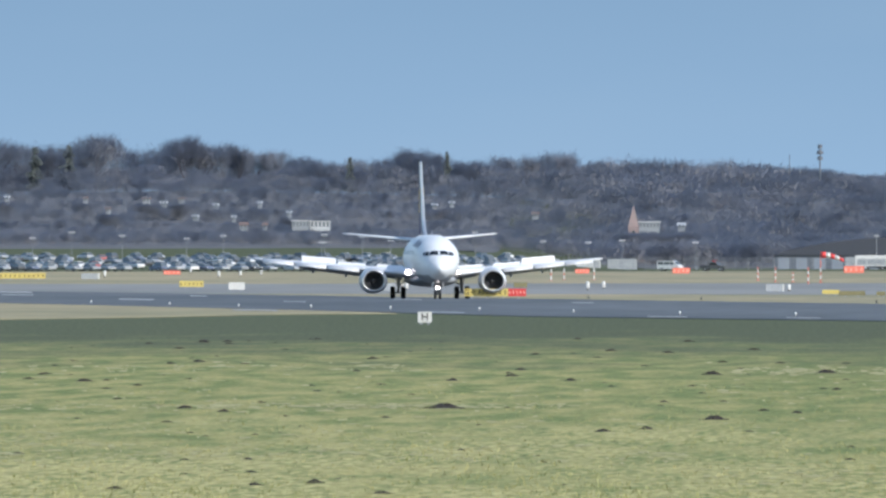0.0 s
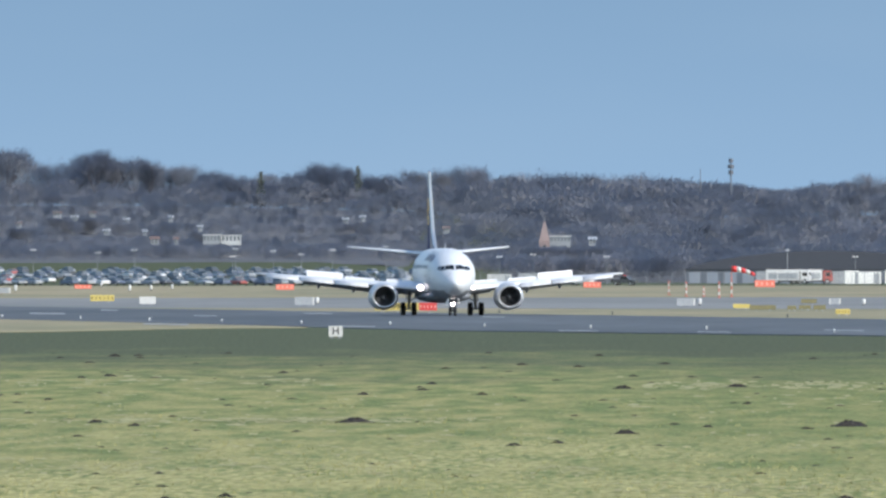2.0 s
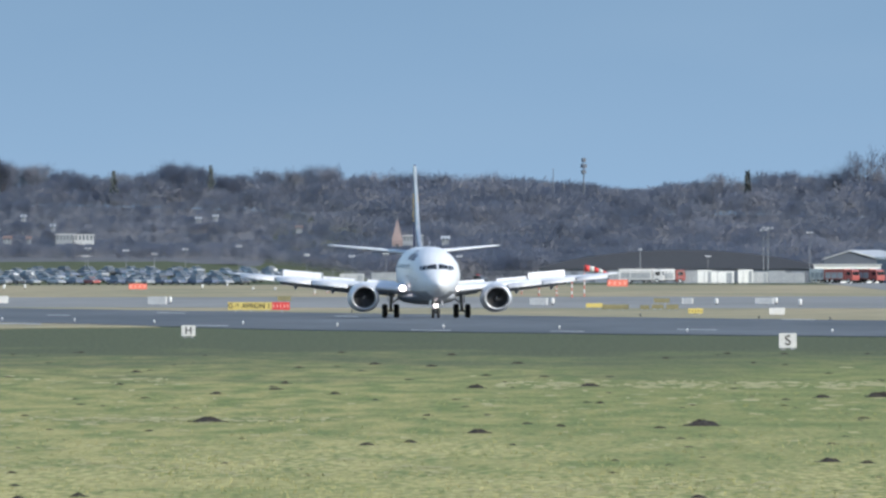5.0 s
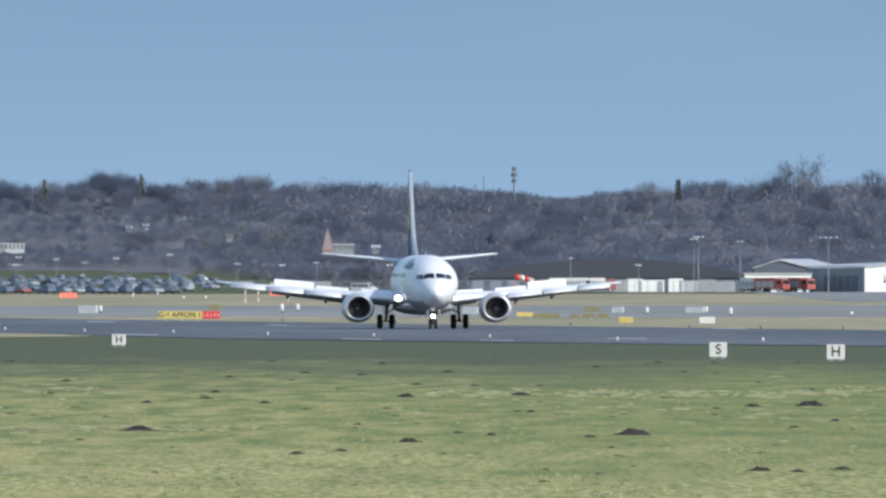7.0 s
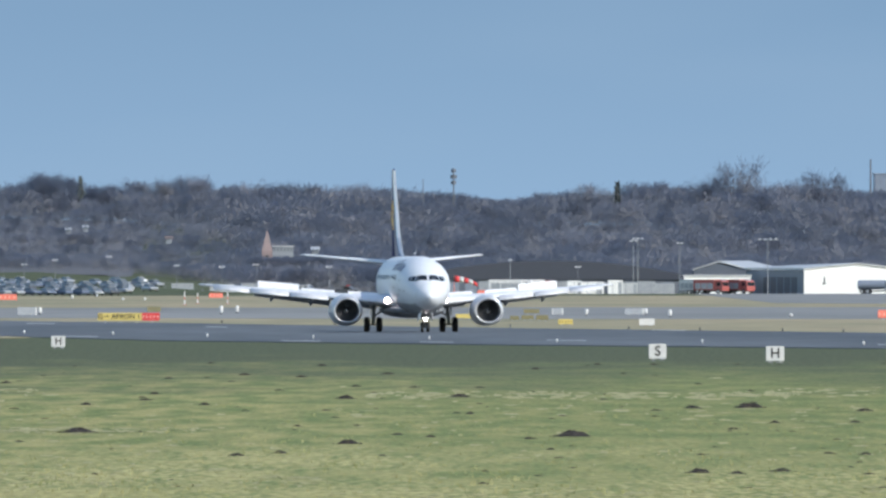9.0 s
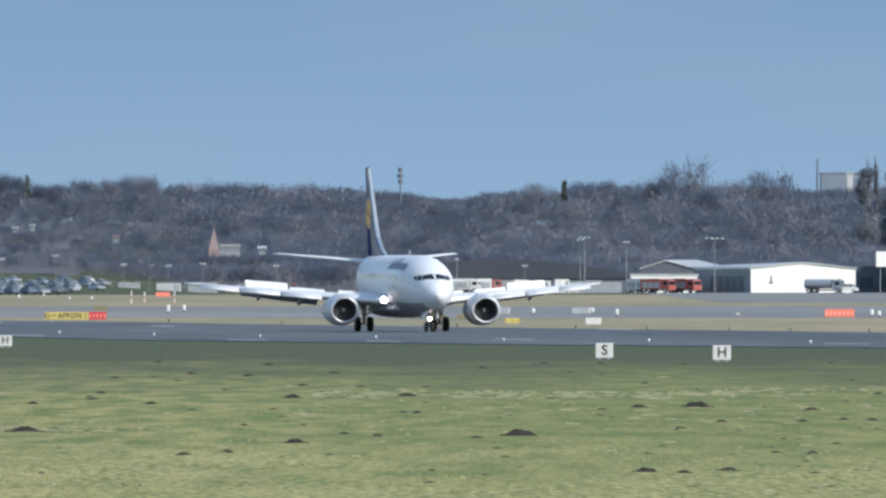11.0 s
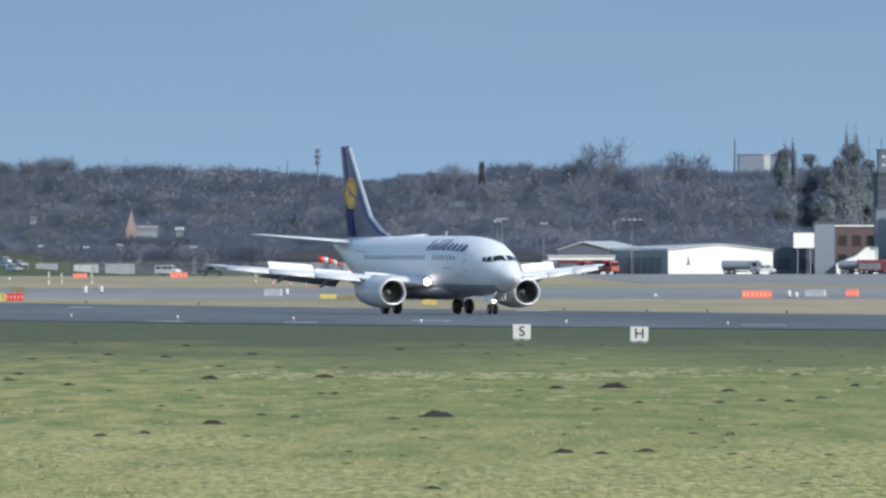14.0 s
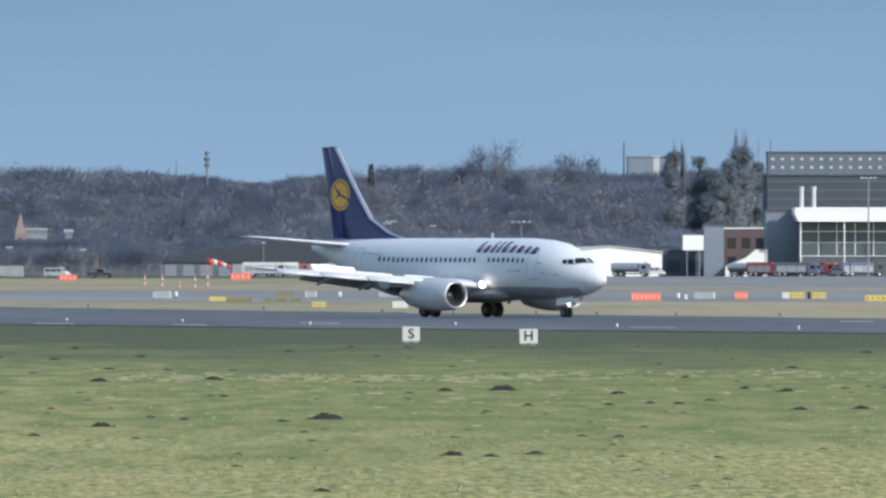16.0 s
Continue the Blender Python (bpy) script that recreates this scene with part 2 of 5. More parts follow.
def skin_patch(corners, off=0.02, n=4):
    """A patch on the fuselage, from four (a, ang) corners, standing proud of it."""
    bm = bmesh.new()
    (a0, g0), (a1, g1), (a2, g2), (a3, g3) = corners
    grid = []
    for i in range(n + 1):
        s = i / n
        row = []
        for j in range(n + 1):
            t = j / n
            a = (a0 * (1 - t) + a1 * t) * (1 - s) + (a3 * (1 - t) + a2 * t) * s
            g = (g0 * (1 - t) + g1 * t) * (1 - s) + (g3 * (1 - t) + g2 * t) * s
            row.append(bm.verts.new(hull(a, g, off)))
        grid.append(row)
    for r0, r1 in zip(grid, grid[1:]):
        for j in range(n):
            bm.faces.new((r0[j], r0[j + 1], r1[j + 1], r1[j]))
    return bm


def aerofoil(chord, thick):
    top = [(0, 0), (0.02, 0.35), (0.08, 0.62), (0.2, 0.9), (0.4, 1.0), (0.65, 0.72), (0.88, 0.28), (1, 0.03)]
    return [(-c * chord, t * thick * 0.6) for c, t in top] + [(-c * chord, -t * thick * 0.4) for c, t in top[-1:0:-1]]


def wing_mesh(stations):
    """stations: span offset x, leading edge a, chord, thickness, height."""
    return loft([[(x, -(a + c), z + t) for c, t in aerofoil(ch, th)] for x, a, ch, th, z in stations])


def ring(r, a, x, z, flat=1.0, n=28):
    out = []
    for i in range(n):
        g = 2 * math.pi * i / n
        zz = math.cos(g) * r
        out.append((x + math.sin(g) * r, -a, z + (zz * flat if zz < 0 else zz)))
    return out


def wheel(parent, name, x, a, r, w, n=24):
    """Tyre with rounded shoulders and a rim; its own axis runs across the aircraft."""
    bm = bmesh.new()
    prof = [(-w / 2, r * 0.55), (-w / 2, r * 0.86), (-w * 0.36, r * 0.97), (0, r), (w * 0.36, r * 0.97), (w / 2, r * 0.86), (w / 2, r * 0.55)]
    add_loft(bm, [[(px, math.cos(2 * math.pi * i / n) * pr, math.sin(2 * math.pi * i / n) * pr) for i in range(n)] for px, pr in prof])
    ob = part(name, bm, RUBBER, parent, smooth=True)
    bm = bmesh.new()
    for s in (-1, 1):
        add_loft(bm, [[(s * px, math.cos(2 * math.pi * i / 16) * pr, math.sin(2 * math.pi * i / 16) * pr) for i in range(16)] for px, pr in ((w * 0.42, r * 0.56), (w * 0.52, r * 0.54), (w * 0.40, r * 0.30), (w * 0.55, r * 0.12))])
    for i in range(8):
        g = 2 * math.pi * i / 8
        for s in (-1, 1):
            add_box(bm, s * w * 0.46, s * w * 0.50, math.cos(g) * r * 0.42 - 0.03, math.cos(g) * r * 0.42 + 0.03, math.sin(g) * r * 0.42 - 0.03, math.sin(g) * r * 0.42 + 0.03)
    part("rim", bm, STEEL, ob, "grey metal rim")
    ob.matrix_basis = pose(x, -a, r)
    return ob


def make_aircraft():
    jet = empty("airliner")
    tagged(jet, "white twin-engine airliner with navy tail rolling on the runway", "airliner")
    # fuselage: skin above, grey belly below
    rings = []
    for a in [s[0] for s in HULL]:
        rings.append([hull(a, 360 * i / 40) for i in range(40)])
    body = part("fuselage", loft(rings), WHITE, jet, "white painted fuselage", smooth=True)
    m = body.data.materials
    m.append(BELLY)
    for p in body.data.polygons:
        c = p.center
        if c.z < 1.95 + max(0, (-c.y * -1 - 6) * 0.16 if c.y > 6 else 0) and -c.y < 13.6:
            p.material_index = 1
    # wing-to-body fairing
    part("belly_fairing", loft([[(x * w, -a, 1.55 + z * h) for x, z in [(math.sin(2 * math.pi * i / 20), math.cos(2 * math.pi * i / 20)) for i in range(20)]] for a, w, h in ((6.6, 0.5, 0.2), (5.4, 1.6, 0.45), (3.5, 2.05, 0.6), (-2.0, 2.05, 0.6), (-4.2, 1.5, 0.42), (-5.6, 0.4, 0.15))]), BELLY, jet, smooth=True)
    # cockpit panes
    for s in (-1, 1):
        for name, c in (("windscreen", [(13.68, 3.48), (13.10, 3.47), (12.78, 3.82), (13.03, 3.88)]),
                        ("side_window", [(13.04, 3.47), (12.62, 3.47), (12.44, 3.80), (12.72, 3.82)]),
                        ("side_window", [(12.55, 3.48), (12.24, 3.53), (12.14, 3.76), (12.38, 3.80)])):
            c = [(a, s * (3.5 if name == "windscreen" and k in (0, 3) else around(a, z))) for k, (a, z) in enumerate(c)]
            part(name, skin_patch(c, 0.02), GLASS, jet, "dark cockpit glass", smooth=True)
        # doors: frame lines proud of the skin
        for a, w, lo, hi in ((10.1, 0.86, 52, 108), (-8.6, 0.76, 52, 104)):
            bm = bmesh.new()
            for c in ([(a, lo), (a - w, lo), (a - w, lo + 1.2), (a, lo + 1.2)], [(a, hi), (a - w, hi), (a - w, hi + 1.2), (a, hi + 1.2)], [(a, lo), (a - 0.035, lo), (a - 0.035, hi), (a, hi)], [(a - w, lo), (a - w - 0.035, lo), (a - w - 0.035, hi), (a - w, hi)]):
                b2 = skin_patch([(q, g * s) for q, g in c], 0.014, 6)
                tmp = bpy.data.meshes.new("t")
                b2.to_mesh(tmp)
                b2.free()
                bm.from_mesh(tmp)
                bpy.data.meshes.remove(tmp)
            part("door_frame", bm, BELLY, jet, "thin grey door outline")
        # cabin windows
        first = None
        for i in range(31):
            a = 8.85 - 0.508 * i
            if 4.2 < a < 4.95:
                continue
            part("cabin_window", skin_patch([(a, 69 * s), (a - 0.22, 69 * s), (a - 0.22, 78 * s), (a, 78 * s)], 0.016, 2), GLASS, jet)
        # airline title as slanted dark strokes
        widths = [0.55, 0.62, 0.45, 0.42, 0.68, 0.62, 0.68, 0.55, 0.62]
        a = 3.55 if s < 0 else 10.1
        for k, wd in enumerate(widths):
            hi = 28 if k in (0, 2, 3, 4) else 40
            lean = 0.24
            d = 1 if s < 0 else -1
            part("title_stroke", skin_patch([(a, 58 * s), (a + d * wd * 0.5, 59 * s), (a + d * (wd * 0.5 + lean), hi * s), (a + d * lean, hi * s)], 0.016, 3), NAVY, jet, "dark blue title stroke")
            part("title_stroke", skin_patch([(a + d * wd * 0.46, 58 * s), (a + d * wd * 0.9, 58 * s), (a + d * (wd * 0.9 + 0.02), 54 * s), (a + d * (wd * 0.46 + 0.02), 54 * s)], 0.016, 2), NAVY, jet, "dark blue title stroke")
            part("title_stroke", skin_patch([(a + d * wd * 0.66, 54 * s), (a + d * wd * 0.9, 54 * s), (a + d * (wd * 0.9 + 0.16), 44 * s), (a + d * (wd * 0.66 + 0.16), 44 * s)], 0.016, 2), NAVY, jet, "dark blue title stroke")
            a += d * (wd + 0.14)
        # small notices by the door and on the aft fuselage
        for a, wd, g in ((8.6, 1.5, 92), (11.0, 0.5, 94), (10.6, 0.45, 74), (-6.4, 2.2, 62), (12.0, 0.35, 92)):
            part("notice_bar", skin_patch([(a, g * s), (a - wd, g * s), (a - wd, (g + 3) * s), (a, (g + 3) * s)], 0.016, 3), STEEL, jet, "small grey notice bar")
    # wings
    for s in (-1, 1):
        side = "starboard" if s < 0 else "port"
        st = [(1.2, 5.2, 7.9, 0.95, 1.95), (1.9, 4.75, 7.2, 0.86, 2.02), (4.9, 2.75, 4.95, 0.58, 2.32), (9.5, -0.15, 3.15, 0.36, 2.78), (13.6, -2.72, 1.75, 0.2, 3.18), (14.35, -3.25, 1.25, 0.1, 3.26)]
        w = part("wing", wing_mesh([(s * x, a, c, t, z) for x, a, c, t, z in st]), WINGGREY, jet, "pale grey swept wing", smooth=True)

        def at(b):
            for (x0, a0, c0, t0, z0), (x1, a1, c1, t1, z1) in zip(st, st[1:]):
                if x0 <= b <= x1:
                    q = (b - x0) / (x1 - x0)
                    return a0 + (a1 - a0) * q, c0 + (c1 - c0) * q, t0 + (t1 - t0) * q, z0 + (z1 - z0) * q
        # slats along the leading edge, drooped
        for b0, b1 in ((5.9, 8.4), (8.5, 11.0), (11.1, 13.5)):
            rr = []
            for b in (b0, b1):
                a, c, t, z = at(b)
                rr.append([(s * b, -(a + 0.42 + p), z + q) for p, q in ((0, -0.26), (-0.03, -0.17), (-0.16, -0.05), (-0.42, 0.06), (-0.62, 0.10), (-0.5, 0.02), (-0.28, -0.10), (-0.10, -0.25))])
            part("slat", loft(rr), SLAT, w, "extended pale grey slat", smooth=True)
        # flaps, let down behind the trailing edge
        for b0, b1, drop in ((2.1, 4.0, 0.3), (5.4, 10.5, 0.5)):
            for lev, (off, dz, ch) in enumerate(((0.0, -0.05, 0.95),)):
                rr = []
                for b in (b0, b1):
                    a, c, t, z = at(b)
                    k = c / 5.0 + 0.35
                    te = a - c + 0.35
                    y0 = -(te - off * k)
                    z0 = z + dz * k
                    rr.append([(s * b, y0, z0 + 0.05), (s * b, y0 + ch * 0.4 * k, z0 + 0.03), (s * b, y0 + ch * k * 0.9, z0 - drop * ch * 0.8 * k), (s * b, y0 + ch * k * 0.86, z0 - drop * ch * 0.8 * k - 0.03), (s * b, y0 + ch * 0.3 * k, z0 - 0.14), (s * b, y0, z0 - 0.08)])
                part("flap", loft(rr), BELLY, w, "lowered trailing-edge flap")
        # ground spoilers, raised
        for b0, b1, up in ((2.2, 4.3, 0.30), (5.2, 7.45, 0.28), (7.6, 10.35, 0.52)):
            rr = []
            for b in (b0, b1):
                a, c, t, z = at(b)
                y0 = -(a - c * 0.63)
                rr.append([(s * b, y0, z + t * 0.50), (s * b, y0 + 0.40, z + t * 0.40 + up), (s * b, y0 + 0.44, z + t * 0.40 + up - 0.02), (s * b, y0 + 0.07, z + t * 0.44)])
            part("spoiler", loft(rr), SPOILER, w, "raised white spoiler panel")
        # flap track fairings
        for b in (6.75, 9.4):
            a, c, t, z = at(b)
            y = -(a - c * 0.55)
            part("flap_fairing", loft([[(s * b + math.sin(2 * math.pi * i / 10) * r, y + l, z - t * 0.4 - d + math.cos(2 * math.pi * i / 10) * r) for i in range(10)] for l, r, d in ((-0.3, 0.03, 0), (0.3, 0.13, 0.10), (0.9, 0.16, 0.24), (1.4, 0.11, 0.42), (1.75, 0.02, 0.55))]), BELLY, w, smooth=True)
        # engine
        ex, ez = s * 4.86, 1.42
        nac = part("engine_nacelle", loft([ring(r, a, ex, ez + dz, fl) for a, r, dz, fl in ((5.5, 1.0, 0, 0.86), (5.2, 1.08, 0, 0.86), (4.5, 1.14, 0.0, 0.87), (3.2, 1.13, 0.02, 0.9), (2.0, 0.98, 0.06, 0.95), (0.9, 0.76, 0.1, 1), (0.88, 0.70, 0.1, 1))], cap=False), NACELLE, jet, "engine cowling, shade toned into its light grey", smooth=True)
        part("intake_lip", loft([ring(r, a, ex, ez, 0.86) for a, r in ((5.5, 1.0), (5.6, 0.95), (5.64, 0.885), (5.58, 0.82), (5.4, 0.785))], cap=False), METAL, nac, "polished metal intake lip", smooth=True)
        part("intake_duct", loft([ring(r, a, ex, ez, 0.9) for a, r in ((5.4, 0.785), (4.9, 0.76), (4.62, 0.77))], cap=False), DARK, nac, smooth=True)
        for i in range(24):
            bm = bmesh.new()
            g0 = 2 * math.pi * i / 24
            v = []
            for r, dg, da in ((0.18, 0.0, 0.08), (0.18, 0.2, -0.06), (0.76, 0.26, -0.10), (0.76, 0.06, 0.06)):
                v.append((ex + r * math.sin(g0 + dg), -(4.66 + da), ez + 0.02 + r * math.cos(g0 + dg) * 0.95))
            part("fan_blade", loft([v, [(x, y + 0.02, z) for x, y, z in v]]), FAN, nac)
        part("fan_disc", loft([ring(r, 4.5, ex, ez + 0.02, 0.95, 24) for r in (0.02, 0.77)]), DARK, nac)
        part("spinner", loft([ring(r, a, ex, ez + 0.02, 1, 16) for a, r in ((5.0, 0.01), (4.92, 0.1), (4.8, 0.18), (4.62, 0.22))]), FAN, nac, smooth=True)
        part("exhaust_cone", loft([ring(r, a, ex, ez + 0.1, 1, 16) for a, r in ((1.4, 0.66), (0.9, 0.5), (0.2, 0.42), (-0.3, 0.1))]), METAL, nac, smooth=True)
        part("pylon", loft([[(ex - 0.16, -a, z0), (ex + 0.16, -a, z0), (ex + 0.16, -a, z1), (ex - 0.16, -a, z1)] for a, z0, z1 in ((4.4, 2.4, 2.5), (3.0, 2.2, 2.62), (0.8, 2.0, 2.5), (-1.2, 2.0, 2.3))]), WINGGREY, nac)
        # landing lamp in the wing root
        lamp = part("landing_light", loft([[(s * 2.04 + math.sin(2 * math.pi * i / 16) * r, -a, 2.16 + math.cos(2 * math.pi * i / 16) * r) for i in range(16)] for a, r in ((4.2, 0.12), (4.62, 0.2), (4.72, 0.2), (4.78, 0.12))]), STEEL, jet, "bright landing lamp")
        rad = 0.22 if s < 0 else 0.14
        part("lens", loft([[(s * 2.04 + math.sin(2 * math.pi * i / 16) * r, -a, 2.16 + math.cos(2 * math.pi * i / 16) * r) for i in range(16)] for a, r in ((4.74, rad), (4.82, rad * 0.9), (4.86, rad * 0.5))]), LAMP, lamp, "lit lens")
        # tailplane
        tp = part("tailplane", wing_mesh([(s * x, a, c, t, z) for x, a, c, t, z in ((0.4, -10.6, 3.9, 0.42, 4.72), (0.9, -10.9, 3.6, 0.38, 4.76), (6.0, -14.25, 1.5, 0.14, 5.28), (6.35, -14.7, 1.05, 0.06, 5.32))]), WINGGREY, jet, "pale grey tailplane", smooth=True)
        part("elevator", loft([[(s * x, -(a + 0.02), z + 0.03), (s * x, -(a - c), z + 0.012), (s * x, -(a - c), z - 0.012), (s * x, -(a + 0.02), z - 0.05)] for x, a, c, z in ((1.2, -13.72, 0.75, 4.8), (5.9, -15.3, 0.36, 5.27))]), WINGGREY, tp)
    # fin and rudder: outline in a and z, thin towards the edges
    def fin_ring(z, le, te, th):
        out = []
        for c, t in ((0, 0), (0.04, 0.5), (0.2, 0.95), (0.5, 1.0), (0.85, 0.5), (1, 0.1)):
            out.append((t * th, -(le + (te - le) * c), z))
        for c, t in ((0.85, 0.5), (0.5, 1.0), (0.2, 0.95), (0.04, 0.5)):
            out.append((-t * th, -(le + (te - le) * c), z))
        return out
    fin = part("fin", loft([fin_ring(*q) for q in ((4.6, -5.9, -12.2, 0.24), (5.15, -6.0, -12.35, 0.22), (5.55, -7.6, -12.5, 0.21), (6.5, -9.55, -12.75, 0.2), (8.8, -11.45, -13.45, 0.15), (11.2, -13.3, -14.2, 0.09), (11.3, -13.5, -14.2, 0.05))]), NAVY, jet, "navy blue fin", smooth=True)
    part("rudder", loft([fin_ring(*q) for q in ((5.2, -12.38, -13.75, 0.16), (8.8, -13.48, -14.4, 0.11), (11.2, -14.23, -14.95, 0.06), (11.26, -14.23, -14.93, 0.03))]), NAVY, fin, "navy blue rudder", smooth=True)
    part("leading_edge", loft([[(0.06 * k, -(a + 0.10), z), (0.135 * k, -(a - 0.14), z), (0, -(a - 0.3), z), (-0.135 * k, -(a - 0.14), z), (-0.06 * k, -(a + 0.10), z)] for a, z, k in ((-6.3, 5.22, 0.8), (-7.6, 5.55, 1), (-9.55, 6.5, 1), (-11.45, 8.8, 0.9), (-13.3, 11.2, 0.7))]), METAL, fin, "bare metal leading edge")
    for s in (-1, 1):
        dx = s * 0.168
        disc = part("tail_disc", loft([[(x, 12.75 + math.sin(2 * math.pi * i / 36) * r, 8.08 + math.cos(2 * math.pi * i / 36) * r) for i in range(36)] for x, r in ((s * 0.05, 1.04), (dx, 1.04))]), GOLD, fin, "amber disc")
        part("disc_ring", loft([[(x, 12.75 + math.sin(2 * math.pi * i / 36) * r, 8.08 + math.cos(2 * math.pi * i / 36) * r) for i in range(36)] for x, r in ((dx, 0.91), (dx + s * 0.008, 0.91), (dx + s * 0.008, 0.84), (dx, 0.84))], cap=False), NAVY, disc)
        bm = bmesh.new()
        for pts in (((12.05, 7.75), (12.75, 8.02), (12.85, 8.22), (12.15, 7.95)), ((12.6, 8.05), (12.95, 8.1), (13.45, 8.72), (12.95, 8.4)), ((12.6, 8.1), (12.9, 8.0), (13.3, 7.75), (12.9, 8.2))):
            add_loft(bm, [[(x, y, z) for y, z in pts] for x in (dx, dx + s * 0.012)])
        part("disc_shape", bm, NAVY, disc, "plain dark slanted shape")
    # aerials
    part("aerial", prism([(-0.015, 5.15), (0.015, 5.15), (0.012, 5.55), (-0.012, 5.5)], -3.4, -3.15), WHITE, jet)
    part("aerial", prism([(-0.015, 0.9), (0.015, 0.9), (0.012, 1.25), (-0.012, 1.25)], -5.2, -4.9), DARK, jet)
    part("aerial", rod((0, 2.4, 1.2), (0, 2.5, 0.85), 0.02), DARK, jet)
    part("dorsal_fairing", loft([[(w * x, -a, 5.12 + z * h) for x, z in ((-1, 0), (-0.6, 0.8), (0, 1), (0.6, 0.8), (1, 0), (0, -0.6))] for a, w, h in ((3.0, 0.02, 0.01), (2.6, 0.2, 0.09), (1.6, 0.2, 0.09), (1.1, 0.02, 0.01))]), WHITE, jet, smooth=True)
    part("tailcone_outlet", rod((0, 15.85, 4.62), (0, 16.05, 4.64), 0.13, 0.11, 12), DARK, jet)
    wheels = []
    # main gear
    for s in (-1, 1):
        g = part("main_gear_leg", rod((s * 2.615, 0, 0.5), (s * 2.5, 0.1, 2.1), 0.11, 0.14, 12), STEEL, jet, "grey main gear strut", smooth=True)
        part("axle", rod((s * 2.615 - 0.5, 0, 0.51), (s * 2.615 + 0.5, 0, 0.51), 0.07), STEEL, g)
        part("drag_brace", rod((s * 2.6, 0.02, 1.0), (s * 1.4, 0.2, 1.9), 0.06), STEEL, g)
        part("gear_door", box(s * 2.78 - 0.02, s * 2.78 + 0.02, -0.35, 0.4, 1.05, 2.0, 0.01), WINGGREY, g, "small grey gear door")
        for d in (-0.43, 0.43):
            wheels.append((wheel(jet, "main_wheel", s * 2.615 + d, 0, 0.51, 0.37), 0.51))
    g = part("nose_gear_leg", rod((0, -11.07, 0.34), (0, -11.2, 1.7), 0.075, 0.1, 12), STEEL, jet, "grey nose gear strut", smooth=True)
    part("axle", rod((-0.25, -11.07, 0.345), (0.25, -11.07, 0.345), 0.05), STEEL, g)
    part("drag_brace", rod((0, -11.1, 0.75), (0, -12.1, 1.6), 0.05), STEEL, g)
    part("torque_link", loft([[(-0.05, -10.98, 0.4), (0.05, -10.98, 0.4), (0, -10.8, 0.65)], [(-0.05, -11.05, 0.95), (0.05, -11.05, 0.95), (0, -10.85, 0.7)]]), STEEL, g)
    for s in (-1, 1):
        part("nose_gear_door", loft([[(s * 0.42, -12.3, 0.95), (s * 0.46, -12.3, 0.95), (s * 0.36, -12.3, 1.55), (s * 0.32, -12.3, 1.55)], [(s * 0.48, -10.6, 0.78), (s * 0.52, -10.6, 0.78), (s * 0.40, -10.6, 1.35), (s * 0.36, -10.6, 1.35)]]), WINGGREY, jet, "grey nose gear door")
        wheels.append((wheel(jet, "nose_wheel", s * 0.2, 11.07, 0.345, 0.2, 20), 0.345))
    tl = part("taxi_light", rod((0, -11.2, 0.91), (0, -11.32, 0.91), 0.11, 0.14, 14), STEEL, jet, "lit taxi lamp on the nose leg")
    part("lens", rod((0, -11.32, 0.91), (0, -11.35, 0.91), 0.13, 0.1, 14), TAXILAMP, tl, "lit lens")
    for s in (-1, 1):
        part("wiper", rod(hull(13.58, 8 * s, 0.04), hull(13.05, 22 * s, 0.04), 0.012, seg=5), DARK, jet)
    part("nose_ring", loft([[hull(14.0, 360 * i / 30, 0.004) for i in range(30)], [hull(13.97, 360 * i / 30, 0.004) for i in range(30)]], cap=False), STEEL, jet, "thin grey radome joint")
    return jet, wheels


airliner, airliner_wheels = make_aircraft()


# ---- sky backdrop far behind everything ----
def make_backdrop():
    m = bpy.data.materials.new("clear_sky")
    m.use_nodes = True
    n, l = m.node_tree.nodes, m.node_tree.links
    n.remove(n["Principled BSDF"])
    em, tc, sep, ramp, no, mx = (n.new("ShaderNode" + k) for k in ("Emission", "TexCoord", "SeparateXYZ", "ValToRGB", "TexNoise", "Mix"))
    l.new(tc.outputs["Object"], sep.inputs[0])
    mr = n.new("ShaderNodeMapRange")
    mr.inputs[1].default_value, mr.inputs[2].default_value = 20, 75
    l.new(sep.outputs[2], mr.inputs[0])
    ramp.color_ramp.elements[0].color = (0.212, 0.325, 0.462, 1)
    ramp.color_ramp.elements[1].color = (0.166, 0.268, 0.395, 1)
    l.new(mr.outputs[0], ramp.inputs[0])
    mp = n.new("ShaderNodeMapping")
    mp.inputs["Scale"].default_value = (0.006, 1, 0.03)
    l.new(tc.outputs["Object"], mp.inputs[0])
    l.new(mp.outputs[0], no.inputs[0])
    no.inputs["Scale"].default_value, no.inputs["Detail"].default_value = 1.0, 2
    mx.data_type = "RGBA"
    r2 = n.new("ShaderNodeMapRange")
    r2.inputs[1].default_value, r2.inputs[2].default_value, r2.inputs[4].default_value = 0.45, 0.8, 0.28
    l.new(no.outputs[0], r2.inputs[0])
    l.new(r2.outputs[0], mx.inputs[0])
    l.new(ramp.outputs[0], mx.inputs[6])
    mx.inputs[7].default_value = (0.235, 0.335, 0.45, 1)
    l.new(mx.outputs[2], em.inputs[0])
    l.new(em.outputs[0], n["Material Output"].inputs[0])
    bm = loft([[(x, y, -2) for x, y in ((-900, 4985), (900, 4985), (900, 4986), (-900, 4986))], [(x, y, 260) for x, y in ((-900, 4985), (900, 4985), (900, 4986), (-900, 4986))]])
    tagged(part("backdrop", bm, m), "clear hazy blue winter sky", "sky", kind="structure")


make_backdrop()

